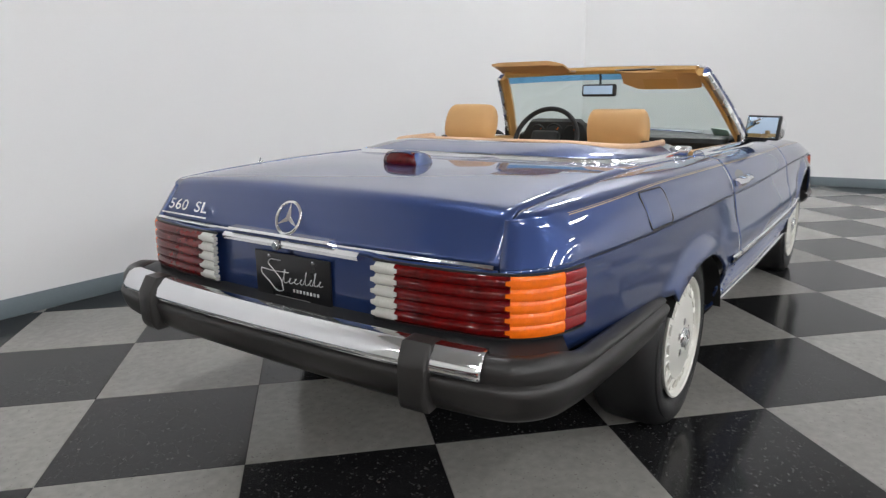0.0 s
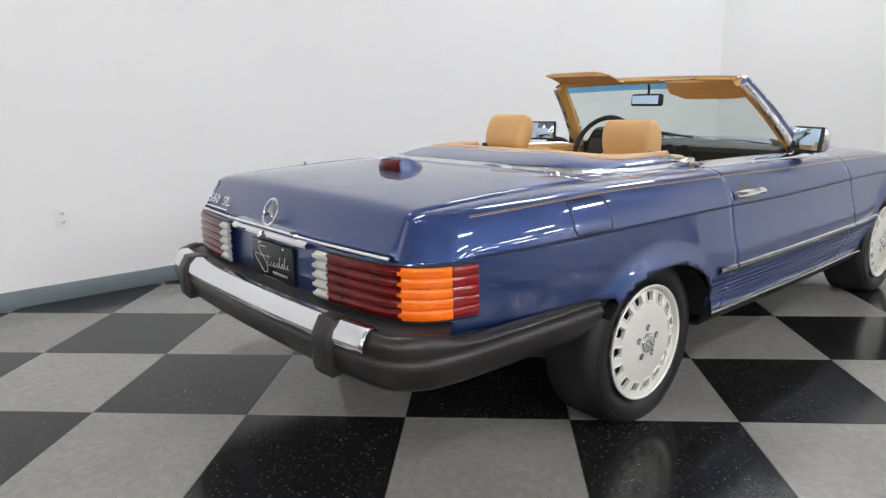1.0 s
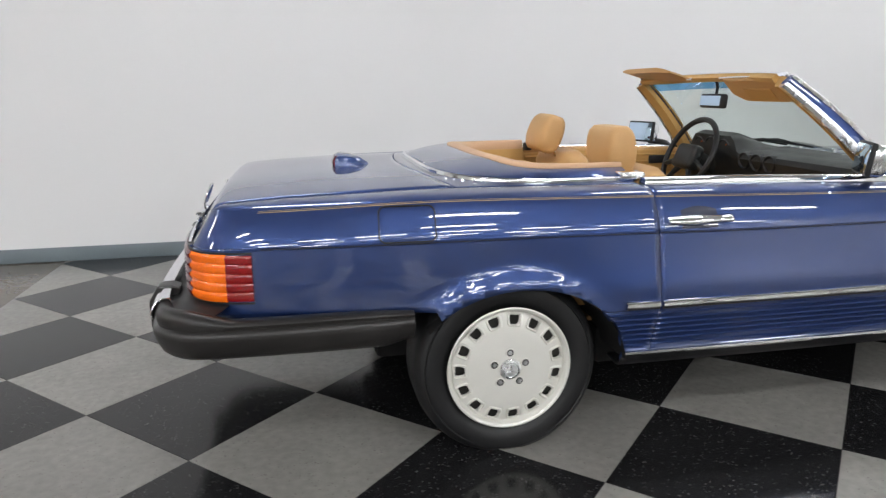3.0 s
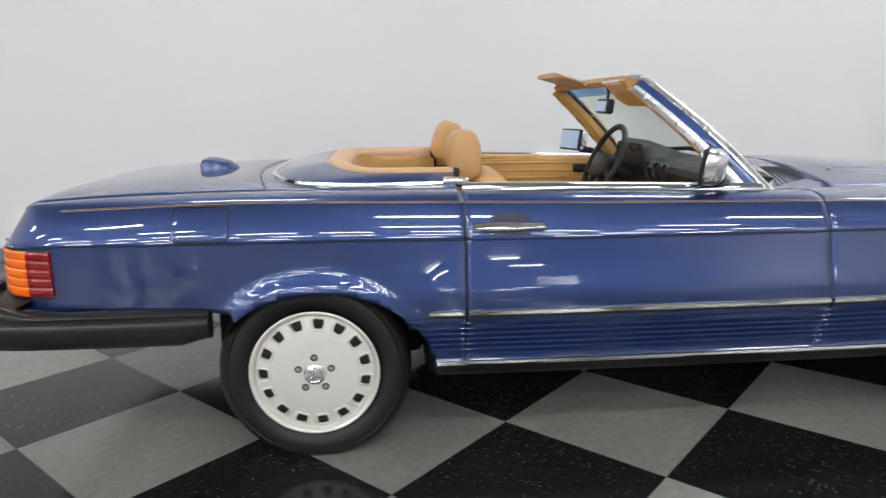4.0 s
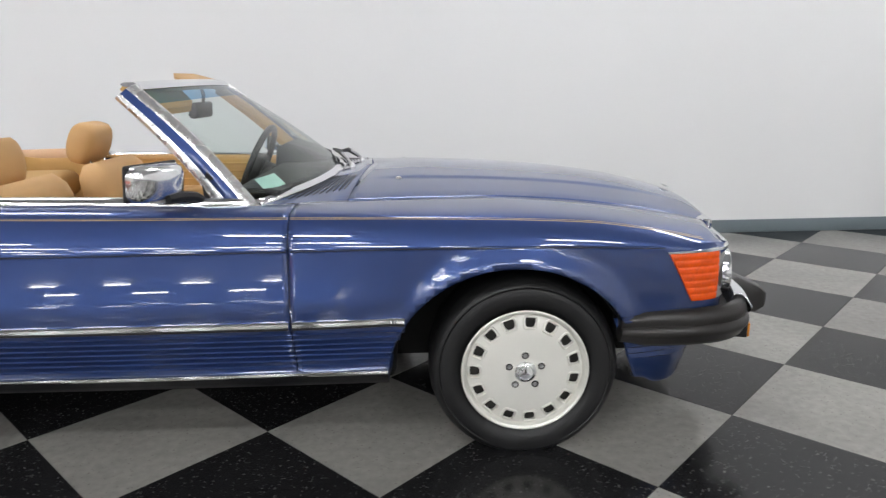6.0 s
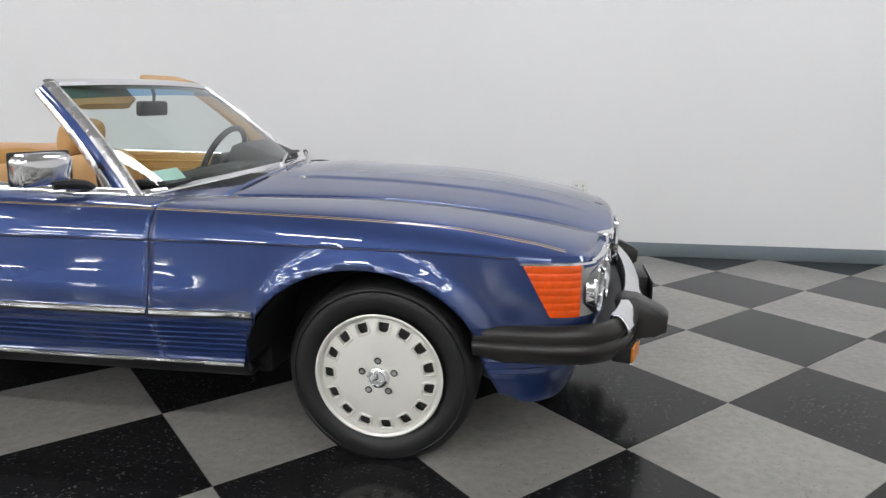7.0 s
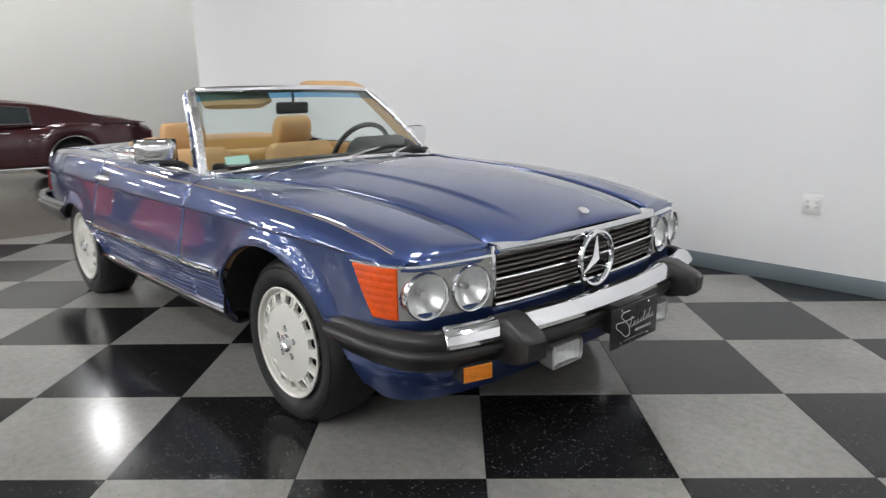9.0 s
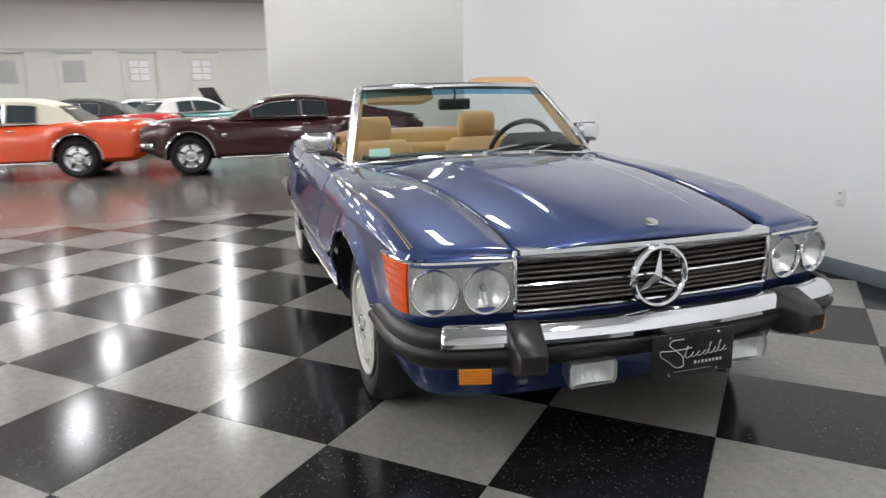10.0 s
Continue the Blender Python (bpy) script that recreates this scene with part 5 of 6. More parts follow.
# door mirrors
for side in (-1, 1):
    m = tagged(new("door_mirror"), "chrome door mirror with black rim")
    m.parent = panels[side][1]
    mm = pose(1.312, side * 0.825, 0.950, 0, 8, -30 if side < 0 else 18)
    rows = []
    for x, k in ((-0.040, 1.0), (-0.025, 1.0), (-0.005, 0.97), (0.010, 0.88), (0.020, 0.66), (0.024, 0.25)):
        rows.append([(x, 0.094 * k * cy, 0.056 * k * cz) for cy, cz in ((-1, -0.55), (-1, 0.5), (-0.94, 0.8), (-0.78, 0.98), (0.78, 0.98), (0.94, 0.8), (1, 0.5), (1, -0.55), (0.94, -0.82), (0.76, -0.97), (-0.76, -0.97), (-0.94, -0.82))])
    part("mirror_shell", moved(cap_ends(sheet(rows, wrap=True)), mm), SHELL, m, "chrome mirror shell", angle=60)
    part("mirror_rim", moved(block(-0.050, -0.032, -0.096, 0.096, -0.058, 0.058, 0.0085, 3), mm), BLACK, m, "black mirror rim")
    part("mirror_face", moved(block(-0.0525, -0.0505, -0.086, 0.086, -0.049, 0.049, 0.0009), mm), MIRROR, m, "bluish mirror glass")
    part("mirror_foot", tube(spline([(1.40, side * 0.705, 0.868), (1.385, side * 0.73, 0.892), (1.35, side * 0.775, 0.900), (1.325, side * 0.81, 0.900)], 0.02), 0.017, 8), BLACK, m, "black mirror foot")
    rows = [[(1.395, side * y, 0.870), (1.392, side * y, 0.925), (1.41, side * y, 0.965), (1.49, side * y, 0.885)] for y in (0.668, 0.684)]
    part("mirror_sail", cap_ends(sheet(rows, wrap=True)), BLACK, m, "black corner piece")

# ---- cabin ----
cab = tagged(new("cabin"), "tan leather cabin with dark dashboard")
cab.parent = car
part("cabin_floor", block(0.30, 1.85, -0.60, 0.60, 0.36, 0.375), CARPET, cab, "tan carpet")
P = []
for w in np.linspace(-1, 1, 61):
    row = []
    for k, dz in ((1.07, -0.024), (1.11, -0.030), (1.14, -0.05), (1.17, -0.11), (1.18, -0.22)):
        x, y = cover_edge(w, k)
        zz = 0.955 - 0.028 * smoothstep(0.55, 1.0, abs(np.sin(w * np.pi / 2)))
        row.append((x, y, zz + dz))
    P.append(row)
part("rear_lining", sheet(P, flip=True), TANVINYL, cab, "tan lining behind the seats", thick=0.006)
P = []
for w in np.linspace(-1, 1, 81):
    high = 0.949 - 0.016 * smoothstep(0.30, 1.0, abs(np.sin(w * np.pi / 2)))
    row = []
    for k, dz in ((0.735, -0.022), (0.745, 0.000), (0.79, 0.008), (0.87, 0.011), (0.96, 0.009), (1.04, 0.000), (1.09, -0.016), (1.10, -0.032), (1.07, -0.048)):
        x, y = cover_edge(w, k)
        row.append((x, y, high + dz))
    P.append(row)
part("padded_rim", sheet(P, flip=True), TANPALE, cab, "broad pale tan padded rim", thick=0.006, angle=60)
part("parcel_shelf", block(0.02, 0.50, -0.545, 0.545, 0.68, 0.74, 0.015), TANVINYL, cab, "tan shelf behind the seats")
part("shelf_roll", block(0.16, 0.46, -0.42, 0.42, 0.735, 0.86, 0.05, 4), TANVINYL, cab, "tan padded storage roll")
for side in (-1, 1):
    part("side_lining", block(0.22, 0.485, side * 0.585 - 0.02, side * 0.585 + 0.03, 0.42, 0.885, 0.012), TANVINYL, cab, "tan side lining")
    part("top_latch", block(0.425, 0.515, side * 0.645 - 0.035, side * 0.645 + 0.035, 0.884, 0.918, 0.010, 3), CHROME, cab, "chrome top latch")
    dp_ = tagged(new("door_panel"), "tan door panel with pleats")
    dp_.parent = cab
    part("panel", block(0.50, 1.50, side * 0.668 - 0.016, side * 0.668 + 0.016, 0.42, 0.872, 0.014, 3), TANVINYL, dp_, "tan door lining")
    part("door_roll", tube([(0.50, side * 0.672, 0.880), (0.9, side * 0.676, 0.872), (1.3, side * 0.674, 0.860), (1.50, side * 0.660, 0.852)], 0.020, 10), TAN, dp_, "tan padded door top")
    for z in (0.845, 0.805, 0.765):
        part("pleat", tube([(0.52, side * 0.650, z), (1.0, side * 0.648, z), (1.45, side * 0.650, z - 0.01)], 0.006, 8), TANVINYL, dp_)
    part("arm_rest", block(0.72, 1.22, side * 0.615 - 0.03, side * 0.615 + 0.035, 0.66, 0.735, 0.02, 3), TAN, dp_, "tan arm rest")
    part("door_catch", block(1.24, 1.36, side * 0.645 - 0.012, side * 0.645 + 0.008, 0.79, 0.835, 0.006), BLACK, dp_, "black door catch")


def car_seat(y0, nod=-0.16, rise=0.0):
    seat = tagged(new("seat"), "tan leather seat with head restraint")
    seat.parent = cab
    seat.matrix_basis = pose(0, y0, 0)
    def pad(name, x0, z0, length, lean, width, thick, label, puff=0.012, n=9, round_=0.05):
        rows = []
        for i, t in enumerate(np.linspace(0, 1, n)):
            e = min(t, 1 - t) * length
            f = min(1, math.sqrt(max(0.02, 1 - (1 - min(1, e / round_)) ** 2)))
            row = []
            for w in np.linspace(0, 2 * np.pi, 24, endpoint=False):
                cx, cy = np.cos(w), np.sin(w)
                sx = np.sign(cx) * abs(cx) ** 0.55 * thick / 2 * (0.45 + 0.55 * f)
                sy = np.sign(cy) * abs(cy) ** 0.40 * width / 2 * (0.80 + 0.20 * f)
                row.append((x0 + length * t * lean[0] + sx * lean[1], sy, z0 + length * t * lean[1] - sx * lean[0]))
            rows.append(row)
        return part(name, cap_ends(sheet(rows, wrap=True)), TAN, seat, label, angle=60)
    lean = (-0.26, 0.966)
    pad("seat_back", 0.735, 0.42, 0.50, lean, 0.50, 0.155, "tan seat back", n=11, round_=0.10)
    pad("back_panel", 0.762, 0.44, 0.43, lean, 0.30, 0.115, "pleated seat panel", n=9, round_=0.05)
    pad("head_restraint", 0.530 - 0.09 * nod, 0.880 + rise, 0.180, (nod, math.sqrt(1 - nod * nod)), 0.262, 0.125, "tan head restraint", n=13, round_=0.085)
    for y in (-0.07, 0.07):
        part("head_post", tube([(0.575, y, 0.86), (0.555, y, 0.90), (0.545, y, 0.93)], 0.006, 8), CHROME, seat, "chrome post")
    pad("cushion", 0.66, 0.50, 0.52, (0.99, 0.14), 0.50, 0.16, "tan seat cushion", n=9, round_=0.06)
    return seat


car_seat(-0.360, -0.06)
car_seat(0.385, 0.34, 0.022)
for side in (-1, 1):
    part("belt_guide", block(0.46, 0.50, side * 0.50 - 0.02, side * 0.50 + 0.02, 0.895, 0.935, 0.008), BLACK, cab, "black belt guide")

# dashboard
dash = tagged(new("dashboard"), "dark grey dashboard with round dials and vents")
dash.parent = car
rows = []
for y in np.linspace(-0.61, 0.61, 49):
    hump = 0.046 * smoothstep(0.215, 0.15, abs(y - 0.375))
    bx, bz = screen_base(y)
    e = 0.03 * smoothstep(0.5, 0.61, abs(y))
    rows.append([(bx - 0.02, y, bz - 0.005), (1.64 - e, y, 0.878 + hump * 0.5), (1.55, y, 0.876 + hump * 1.3), (1.49, y, 0.875 + hump * 1.8), (1.466, y, 0.868 + hump * 1.75), (1.462, y, 0.858 + hump * 0.9), (1.470, y, 0.83), (1.47, y, 0.74), (1.50, y, 0.60), (1.56, y, 0.50)])
part("dash_pad", sheet(rows, flip=True), DASH, dash, "dark grey padded dash top", thick=0.02)
part("wood_panel", block(1.462, 1.474, -0.55, 0.17, 0.755, 0.785, 0.004), WOOD, dash, "wood trim strip")
part("glovebox", block(1.455, 1.49, -0.53, -0.17, 0.62, 0.745, 0.012), DASH, dash, "dark glovebox lid")
for y in (-0.093, 0.0, 0.093):
    v = part("air_vent", moved(lathe([(0.026, 0.012), (0.034, -0.004), (0.039, -0.010), (0.042, 0.0), (0.042, 0.02)], 24, "x"), pose(1.450, y, 0.852)), BLACK, dash, "round black air vent")
    part("vent_core", moved(lathe([(0, 0.006), (0.016, 0.003), (0.027, 0.010)], 20, "x"), pose(1.450, y, 0.852)), DASH, v, "vent core")
for y, r in ((0.265, 0.044), (0.375, 0.052), (0.485, 0.044)):
    g = part("dial", moved(lathe([(0.0, 0.004), (r, 0.004), (r + 0.004, -0.004), (r + 0.007, 0.004)], 28, "x"), pose(1.452, y, 0.895, 0, -12, 0)), BLACK, dash, "round black dial")
    part("needle", moved(block(-0.001, 0.001, -0.0015, 0.0015, -0.01, r * 0.8), pose(1.449, y, 0.895, 40, -12, 0)), AMBER, g, "orange needle")
part("gear_console", block(0.85, 1.50, -0.09, 0.09, 0.40, 0.58, 0.03, 3), TANVINYL, cab, "tan centre console")
part("gear_lever", tube([(1.15, 0, 0.57), (1.14, 0, 0.66), (1.13, 0, 0.70)], [0.008, 0.008, 0.018], 10), BLACK, cab, "black gear lever")

# steering wheel
sw = tagged(new("steering_wheel"), "black four-spoke steering wheel with padded hub")
sw.parent = car
sw.matrix_basis = pose(1.318, 0.372, 0.858, 0, 24, 0)
ring = [(0, 0.197 * np.cos(w), 0.197 * np.sin(w)) for w in np.linspace(0, 2 * np.pi, 49)]
part("rim", tube(ring, 0.0145, 10, cap=False), BLACK, sw, "black leather rim")
part("hub_pad", block(-0.035, 0.03, -0.085, 0.085, -0.075, 0.055, 0.022, 3), DASH, sw, "dark padded hub")
for a in (200, 340, 235, 305):
    c, s_ = math.cos(radians(a)), math.sin(radians(a))
    part("spoke", tube([(0.005, 0.05 * c, 0.05 * s_ + 0.0), (0.003, 0.12 * c, 0.12 * s_), (0, 0.192 * c, 0.192 * s_)], [0.02, 0.014, 0.013], 8), DASH, sw, "dark spoke")
part("column", tube([(0.02, 0, 0), (0.12, 0, 0), (0.24, 0, 0)], 0.042, 12), DASH, sw, "dark steering column")
part("stalk", tube([(0.09, 0.03, 0.0), (0.08, 0.12, 0.02), (0.075, 0.17, 0.025)], 0.007, 8), BLACK, sw, "black stalk")

# ---- other cars of the showroom ----
DARKGLASS = surf("dark_car_glass", (0.03, 0.04, 0.045), 0.05, coat=1.0, var=0.1)
MAROON = surf("maroon_paint", (0.045, 0.005, 0.009), 0.3, metal=0.2, coat=1.0, var=0.05)
ORANGE = surf("orange_red_paint", (0.72, 0.075, 0.012), 0.35, coat=1.0, var=0.05)
CREAM = surf("cream_vinyl_roof", (0.62, 0.58, 0.48), 0.6, var=0.06)
WHITEPAINT = surf("white_car_paint", (0.72, 0.73, 0.72), 0.3, coat=1.0, var=0.04)
REDPAINT = surf("red_car_paint", (0.42, 0.012, 0.012), 0.3, coat=1.0, var=0.05)
TEAL = surf("teal_car_paint", (0.10, 0.30, 0.30), 0.3, coat=1.0, var=0.05)


def old_car(name, label, m, paint, roof_paint, roof, belt=0.86, hood_open=False):
    """A classic coupe, 4.65 m long, facing +x; roof: (x, z) keys of the greenhouse line."""
    c = tagged(new(name), label, "car", "cars of the showroom")
    c.matrix_basis = m
    axle = (-1.14, 1.60)
    rows = []
    for x in np.concatenate([np.linspace(-2.30, -2.1, 5), np.linspace(-2.0, 2.1, 60), np.linspace(2.15, 2.34, 5)]):
        end = smoothstep(2.34, 1.9, abs(x))
        hw = 0.74 + 0.15 * end
        top = ramp(x, [(-2.3, 0.80), (-2.1, 0.88), (-1.2, 0.90), (-0.2, belt), (0.9, belt + 0.02), (1.6, 0.90), (2.15, 0.84), (2.34, 0.76)])
        low = 0.40 - 0.16 * end
        for ax in axle:
            k = 1 - ((x - ax) / 0.37) ** 2
            if k > 0:
                low = max(low, 0.30 + 0.40 * math.sqrt(k))
        row = []
        for dy, t in ((0.86, 0.0), (0.97, 0.12), (1.0, 0.45), (0.985, 0.72), (0.95, 0.88), (0.86, 0.97), (0.5, 1.02), (0.0, 1.03)):
            z = low + (top - low) * t
            row.append((x, -hw * dy, z))
        rows.append(row + [(x_, -y_, z_) for x_, y_, z_ in row[::-1][1:]])
    body = part("body", cap_ends(sheet(rows)), paint, c, "painted car body", angle=40)
    xs_ = np.linspace(roof[0][0], roof[-1][0], 40)
    rows = []
    for x in xs_:
        z = ramp(x, roof)
        t = np.clip((z - 0.86) / 0.46, 0, 1)
        hw = 0.80 - 0.20 * t
        rows.append([(x, -0.80, 0.86), (x, -0.80 + (0.80 - hw) * 0.9, z - 0.045 * t), (x, -hw + 0.05, z - 0.008), (x, -0.25, z + 0.012 * t), (x, 0.25, z + 0.012 * t), (x, hw - 0.05, z - 0.008), (x, 0.80 - (0.80 - hw) * 0.9, z - 0.045 * t), (x, 0.80, 0.86)])
    part("roof", cap_ends(sheet(rows)), roof_paint, c, "car roof", angle=40)
    for side in (-1, 1):
        for xa, xb in ((-0.62, -0.20), (-0.16, 0.62)):
            P = []
            for x in np.linspace(xa, xb, 8):
                z = float(ramp(x, roof))
                t = np.clip((z - 0.86) / 0.46, 0, 1)
                hw = 0.80 - 0.20 * t
                lo, hi = (0.80, 0.895), (0.80 - (0.80 - hw) * 0.80, 0.86 + (z - 0.045 * t - 0.86) * 0.84)
                P.append([(x, side * (lo[0] + (hi[0] - lo[0]) * v + 0.008), lo[1] + (hi[1] - lo[1]) * v) for v in (0, 0.5, 1)])
            w = part("side_window", sheet(P, flip=side < 0), DARKGLASS, c, "dark side window")
            loop = [p[0] for p in P] + [p[2] for p in P[::-1]]
            part("window_trim", tube(loop + [loop[0]], 0.009, 6, cap=False), CHROME, w, "chrome window trim")
        part("sill_trim", block(-0.80, 1.14, side * 0.872 - 0.01, side * 0.872 + 0.012, 0.25, 0.285, 0.004), CHROME, c, "chrome sill trim")
        part("side_badge", block(1.02, 1.10, side * 0.885 - 0.006, side * 0.885 + 0.006, 0.60, 0.66, 0.003), CHROME, c, "small chrome badge")
        part("door_handle", block(-0.32, -0.20, side * 0.872 - 0.01, side * 0.872 + 0.018, 0.76, 0.785, 0.006), CHROME, c, "chrome door handle")
        for ax in axle:
            part("arch_trim", tube([(ax + 0.372 * np.cos(w), side * 0.878, 0.30 + 0.402 * np.sin(w)) for w in np.linspace(0, np.pi, 20)], 0.009, 6), CHROME, c, "chrome arch trim")
            wh = tagged(new("wheel"), "chromed steel wheel with black tyre")
            wh.parent = c
            wh.matrix_basis = pose(ax, side * 0.835, 0.322, 0, 0, 0 if side < 0 else 180)
            part("tyre", lathe([(0.20, 0.01), (0.215, -0.01), (0.27, -0.018), (0.31, 0.01), (0.322, 0.04), (0.322, 0.16), (0.29, 0.2), (0.2, 0.2)], 40), TYRE, wh, "black tyre")
            part("rim", lathe([(0.205, -0.006), (0.20, -0.012), (0.185, 0.01), (0.165, 0.035), (0.10, 0.030), (0.07, 0.005), (0.0, 0.0)], 40), CHROME, wh, "chrome wheel rim")
            for k in range(5):
                a = k * 2 * np.pi / 5 + 0.3
                part("wheel_slot", moved(block(-0.026, 0.026, 0.018, 0.036, -0.02, 0.02, 0.008), pose(0.135 * math.cos(a), -0.004, 0.135 * math.sin(a), 0, -math.degrees(a), 0)), GAP, wh, "dark wheel slot")
    for ax in axle:
        part("wheel_space", block(ax - 0.40, ax + 0.40, -0.70, 0.70, 0.25, 0.72), GAP, c, "dark wheel space")
    # windscreen and rear window
    for (xa, za), (xb, zb) in ((roof[-1], roof[-2]), (roof[0], roof[1])):
        sx = 0.03 if xa > 0 else -0.03
        P = [[(xa + (xb - xa) * v + sx * 0.6, y * (0.70 - 0.14 * v), za + (zb - za) * v + 0.012) for y in np.linspace(-1, 1, 6)] for v in (0.1, 0.5, 0.92)]
        part("windscreen" if xa > 0 else "rear_window", sheet(P), DARKGLASS, c, "dark glass pane")
    for x, nm in ((2.36, "front_bumper"), (-2.33, "rear_bumper")):
        k = 1 if x > 0 else -1
        part(nm, tube(spline([(x - 0.22 * k, -0.88, 0.50), (x - 0.06 * k, -0.80, 0.50), (x + 0.03 * k, -0.45, 0.50), (x + 0.04 * k, 0.0, 0.50), (x + 0.03 * k, 0.45, 0.50), (x - 0.06 * k, 0.80, 0.50), (x - 0.22 * k, 0.88, 0.50)], 0.08), 0.045, 8), CHROME, c, "chrome bumper")
    for y in (-0.62, 0.62):
        part("headlamp", moved(lathe([(0.0, 0.02), (0.06, 0.015), (0.085, 0.0), (0.095, -0.02)], 20, "x"), pose(2.33, y, 0.67)), WHITELENS, c, "round headlamp")
        part("tail_lamp", block(-2.325, -2.29, y - 0.10, y + 0.10, 0.60, 0.74, 0.01), BRIGHTRED, c, "red tail lamp")
    if hood_open:
        part("open_bonnet", moved(block(-0.7, 0.0, -0.42, 0.42, -0.02, 0.02, 0.015), pose(1.0, 0, 0.92, 0, 58, 0)), BLACK, c, "raised bonnet")
    return c


FASTBACK = [(-2.20, 0.87), (-1.6, 0.99), (-0.75, 1.19), (-0.15, 1.245), (0.25, 1.215), (0.95, 0.88)]
NOTCH = [(-1.25, 0.87), (-0.85, 1.15), (-0.45, 1.25), (0.0, 1.265), (0.3, 1.23), (0.98, 0.88)]
fastback = old_car("fastback_car", "maroon fastback coupe with a white roof panel and chrome wheels", pose(-7.40, -0.26, 0, 0, 0, -90), MAROON, MAROON, FASTBACK)
part("roof_panel", sheet([[(x, y, float(ramp(x, FASTBACK)) + 0.020 - 0.03 * abs(y)) for y in np.linspace(-0.58, 0.58, 7)] for x in np.linspace(-0.75, 0.27, 14)]), CREAM, fastback, "cream roof panel", thick=0.008)
old_car("coupe_car", "orange-red coupe with a cream vinyl roof", pose(-7.85, -4.68, 0, 0, 0, -92), ORANGE, CREAM, NOTCH)
old_car("coupe_car", "white coupe standing behind the orange car", pose(-15.8, -5.2, 0, 0, 0, -80), WHITEPAINT, WHITEPAINT, NOTCH)
old_car("coupe_car", "bright red coupe standing further back", pose(-13.0, -4.55, 0, 0, 0, -95), REDPAINT, BLACK, NOTCH)
old_car("coupe_car", "teal coupe with its bonnet raised", pose(-15.2, -2.3, 0, 0, 0, 120), TEAL, WHITEPAINT, NOTCH, hood_open=True)
old_car("coupe_car", "red coupe beside the far wall", pose(-19.0, -3.6, 0, 0, 0, 95), REDPAINT, WHITEPAINT, NOTCH)

# doors in the far wall
for k in range(6):
    y = -1.98 - 2.10 * k
    d = tagged(new(f"door_{k + 1}"), "tall off-white door with a small window", "door", kind="structure")
    d.matrix_basis = pose(-21.99, y, 0)
    part("door_leaf", block(0, 0.03, -0.52, 0.52, 0, 2.80, 0.005), WALLGREEN, d, "off-white door leaf")
    part("door_head", block(0, 0.06, -0.62, 0.62, 2.845, 2.91, 0.005), CEILING, d, "grey door head")
    # light behind the first two windows is put into the pane colour
    lit = k in (0, 1)
    wn = part("door_window", block(0.031, 0.05, -0.36, 0.36, 1.86, 2.62, 0.01), CEILING, d, "window frame")
    part("pane", block(0.0505, 0.056, -0.32, 0.32, 1.90, 2.58), PLASTIC if lit else BEZEL, wn, "window pane coloured pale as if lit" if lit else "window pane coloured grey as if unlit")
    for z in (2.12, 2.35):
        part("glazing_bar", block(0.057, 0.07, -0.32, 0.32, z - 0.012, z + 0.012), BEZEL, wn)
    part("glazing_bar", block(0.0571, 0.0701, -0.012, 0.012, 1.90, 2.58), BEZEL, wn)
    for y_ in (-0.56, 0.56):
        part("door_jamb", block(0, 0.05, y_ - 0.03, y_ + 0.03, 0, 2.84, 0.005), WALLGREEN, d, "off-white door jamb")
slab("wall_rail", "thin grey rail along the far wall", "trim", block(-21.995, -21.95, -20, 1.5, 2.95, 3.01), CEILING)

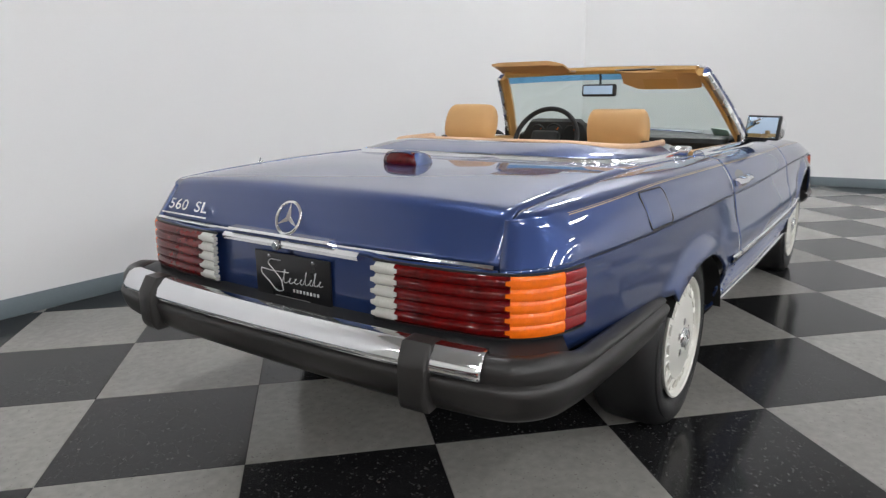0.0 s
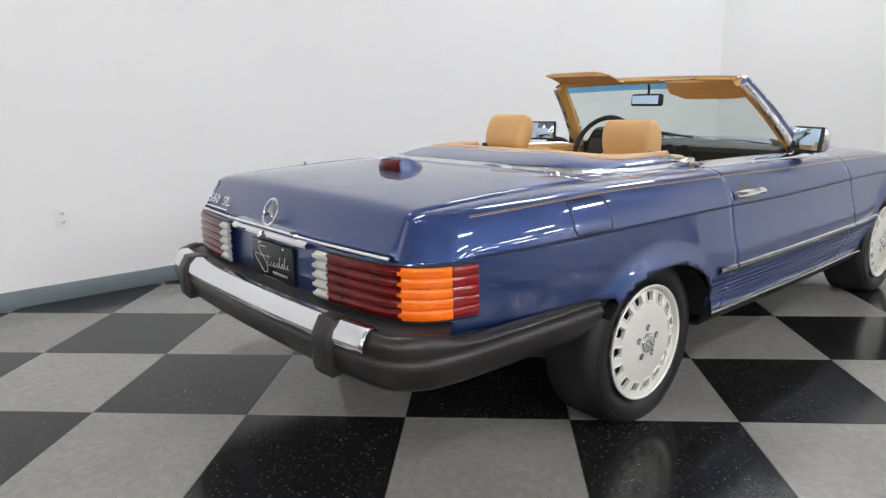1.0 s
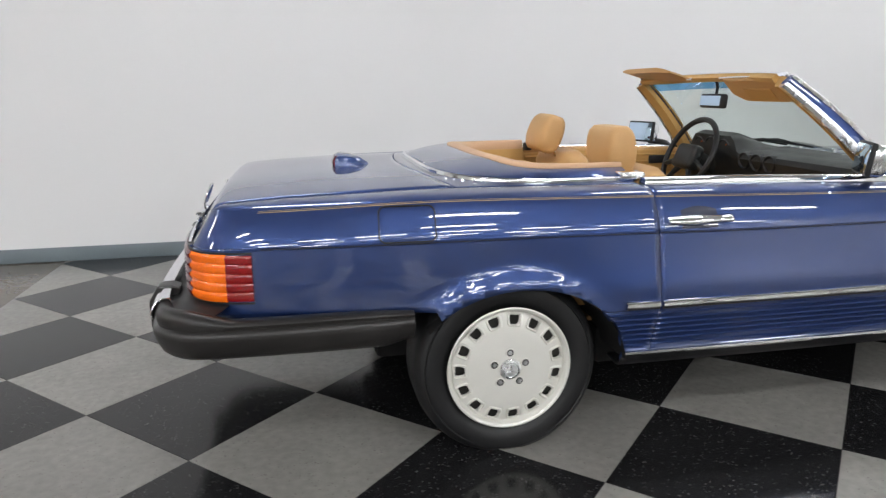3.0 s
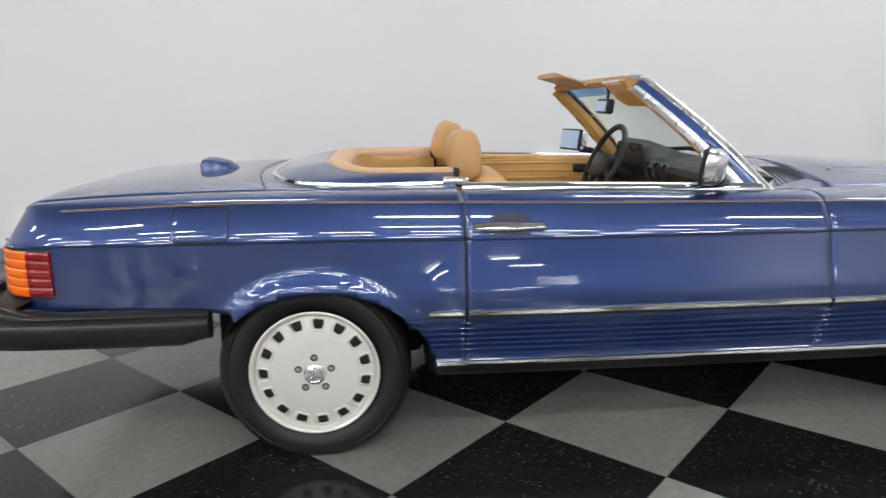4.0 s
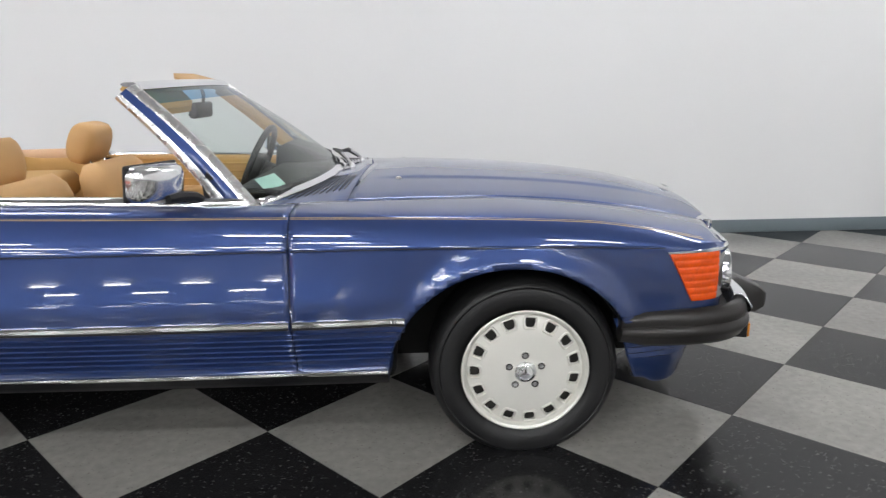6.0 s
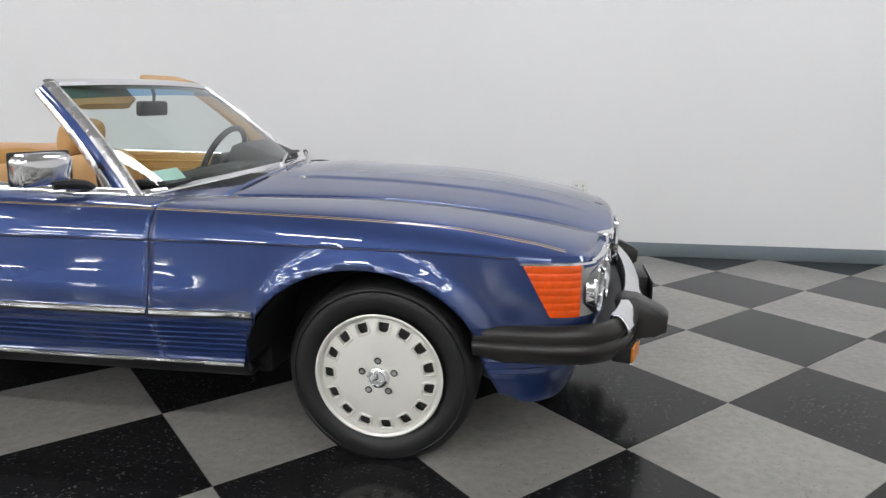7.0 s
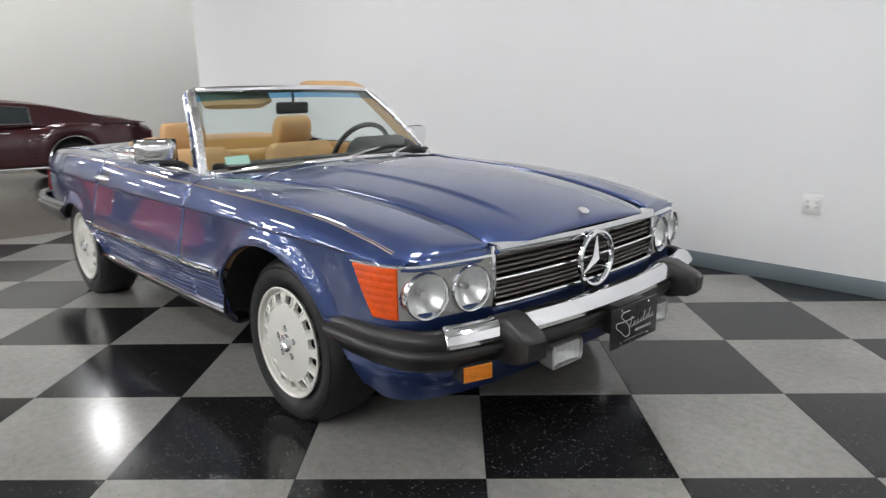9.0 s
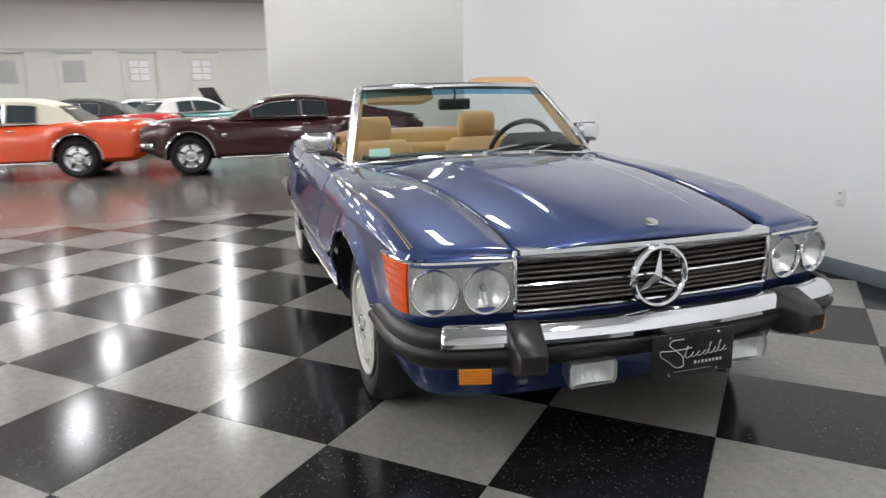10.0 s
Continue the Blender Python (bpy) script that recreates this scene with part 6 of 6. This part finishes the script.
# ---- the checkered floor, tile by tile ----
def tile_material(name, color, var, spots, spot_color, rough):
    m = surf(name, color, rough, var=var, scale=2.2, fine=30, rvar=0.05, per_object=0.10, spec=0.33)
    nt = m.node_tree
    b = nt.nodes["Principled BSDF"]
    tc, vor, mp = nt.nodes.new("ShaderNodeTexCoord"), nt.nodes.new("ShaderNodeTexVoronoi"), nt.nodes.new("ShaderNodeMapRange")
    vor.inputs["Scale"].default_value, vor.inputs["Randomness"].default_value = 100.0, 1.0
    wob, warp = nt.nodes.new("ShaderNodeTexNoise"), nt.nodes.new("ShaderNodeVectorMath")
    wob.inputs["Scale"].default_value, wob.inputs["Detail"].default_value = 90.0, 3.0
    warp.operation = "MULTIPLY_ADD"
    warp.inputs[1].default_value = (0.018, 0.018, 0.0)
    few, sep = nt.nodes.new("ShaderNodeMapRange"), nt.nodes.new("ShaderNodeSeparateColor")
    few.inputs["From Min"].default_value, few.inputs["From Max"].default_value = 0.50, 1.0
    few.inputs["To Min"].default_value, few.inputs["To Max"].default_value = 0.0, spots
    info = nt.nodes.new("ShaderNodeObjectInfo")
    off = nt.nodes.new("ShaderNodeVectorMath")
    off.operation = "ADD"
    nt.links.new(tc.outputs["Object"], off.inputs[0])
    nt.links.new(info.outputs["Location"], off.inputs[1])
    nt.links.new(off.outputs[0], wob.inputs["Vector"])
    nt.links.new(wob.outputs["Color"], warp.inputs[0])
    nt.links.new(off.outputs[0], warp.inputs[2])
    nt.links.new(warp.outputs[0], vor.inputs["Vector"])
    nt.links.new(vor.outputs["Color"], sep.inputs[0])
    nt.links.new(sep.outputs[0], few.inputs["Value"])
    gap = nt.nodes.new("ShaderNodeMath")
    gap.operation = "SUBTRACT"
    nt.links.new(few.outputs["Result"], gap.inputs[0])
    nt.links.new(vor.outputs["Distance"], gap.inputs[1])
    mp.inputs["From Min"].default_value, mp.inputs["From Max"].default_value = -0.02, 0.05
    nt.links.new(gap.outputs[0], mp.inputs["Value"])
    mix = nt.nodes.new("ShaderNodeMix")
    mix.data_type = "RGBA"
    old = b.inputs["Base Color"].links[0].from_socket
    nt.links.new(mp.outputs["Result"], mix.inputs["Factor"])
    nt.links.new(old, mix.inputs["A"])
    mix.inputs["B"].default_value = (*spot_color, 1)
    nt.links.new(mix.outputs["Result"], b.inputs["Base Color"])
    for n in nt.nodes:
        if n.type == "TEX_NOISE" and n is not wob:
            nt.links.new(off.outputs[0], n.inputs["Vector"])
    return m


DARKTILE = tile_material("black_speckled_tile", (0.014, 0.014, 0.0148), 0.34, 0.42, (0.056, 0.056, 0.054), 0.15)
GREYTILE = tile_material("grey_vinyl_tile", (0.245, 0.237, 0.220), 0.24, 0.30, (0.16, 0.15, 0.135), 0.16)
SIZE, TURN_ = 0.6130, radians(46.0)
def end_x(y): return 6.50 + (2.44 - y) * math.tan(radians(7.0)) - 0.014


base = block(EDGE_X, WALL_X, -6.0, WALL_Y - 0.013, -0.0058, -0.0025)
for v in base.verts:
    if v.co.x > 5:
        v.co.x = end_x(v.co.y)
floor = slab("floor", "black and grey checkered vinyl tile floor", "floor", base, GAP)


def clip(poly, inside, cut):
    out = []
    for i in range(len(poly)):
        a, b_ = poly[i - 1], poly[i]
        if inside(a) != inside(b_):
            out.append(cut(a, b_))
        if inside(b_):
            out.append(b_)
    return out


def clip_rect(poly, x0, x1, y0, y1):
    for axis, lim, sgn in ((0, x0, 1), (0, x1, -1), (1, y0, 1), (1, y1, -1)):
        poly = clip(poly, lambda p: sgn * (p[axis] - lim) >= 0, lambda a, b_: tuple(np.array(a) + (np.array(b_) - np.array(a)) * ((lim - a[axis]) / (b_[axis] - a[axis]))))
        if len(poly) < 3:
            return []
    return poly


def tile_mesh(poly):
    bm = bmesh.new()
    lo = [bm.verts.new((x, y, -0.0025)) for x, y in poly]
    c = np.mean(poly, axis=0)
    hi = [bm.verts.new((x + (c[0] - x) * 0.003, y + (c[1] - y) * 0.003, 0.0)) for x, y in poly]
    bm.faces.new(hi)
    for i in range(len(poly)):
        bm.faces.new((lo[i - 1], lo[i], hi[i], hi[i - 1]))
    me = bpy.data.meshes.new("tile")
    bm.to_mesh(me)
    bm.free()
    return me


ca, sa, g = math.cos(TURN_), math.sin(TURN_), 0.0007
corners = [(g, g), (SIZE - g, g), (SIZE - g, SIZE - g), (g, SIZE - g)]
turned = [(a * ca - b_ * sa, a * sa + b_ * ca) for a, b_ in corners]
whole = {}
for dark, mt in ((0, GREYTILE), (1, DARKTILE)):
    me = tile_mesh(turned)
    me.materials.append(mt)
    whole[dark] = me
for i in range(-16, 17):
    for j in range(-16, 17):
        ox, oy = 0.231 + SIZE * (i * ca - j * sa), -1.067 + SIZE * (i * sa + j * ca)
        poly = [(ox + x, oy + y) for x, y in turned]
        cut = clip_rect(poly, EDGE_X, 9.0, -6.0, WALL_Y - 0.014)
        if cut:
            side_of = lambda p: end_x(p[1]) - p[0]
            cut = clip(cut, lambda p: side_of(p) >= 0, lambda a, b_: tuple(np.array(a) + (np.array(b_) - np.array(a)) * (side_of(a) / (side_of(a) - side_of(b_)))))
        if len(cut) < 3:
            continue
        dark = (i + j) % 2
        if len(cut) == 4 and all(np.allclose(p, q, atol=1e-6) for p, q in zip(sorted(cut), sorted(poly))):
            t = new("tile", whole[dark])
        else:
            me = tile_mesh([(x - ox, y - oy) for x, y in cut])
            me.materials.append(DARKTILE if dark else GREYTILE)
            t = new("tile", me)
        t.location = (ox, oy, 0)
        t.parent = floor
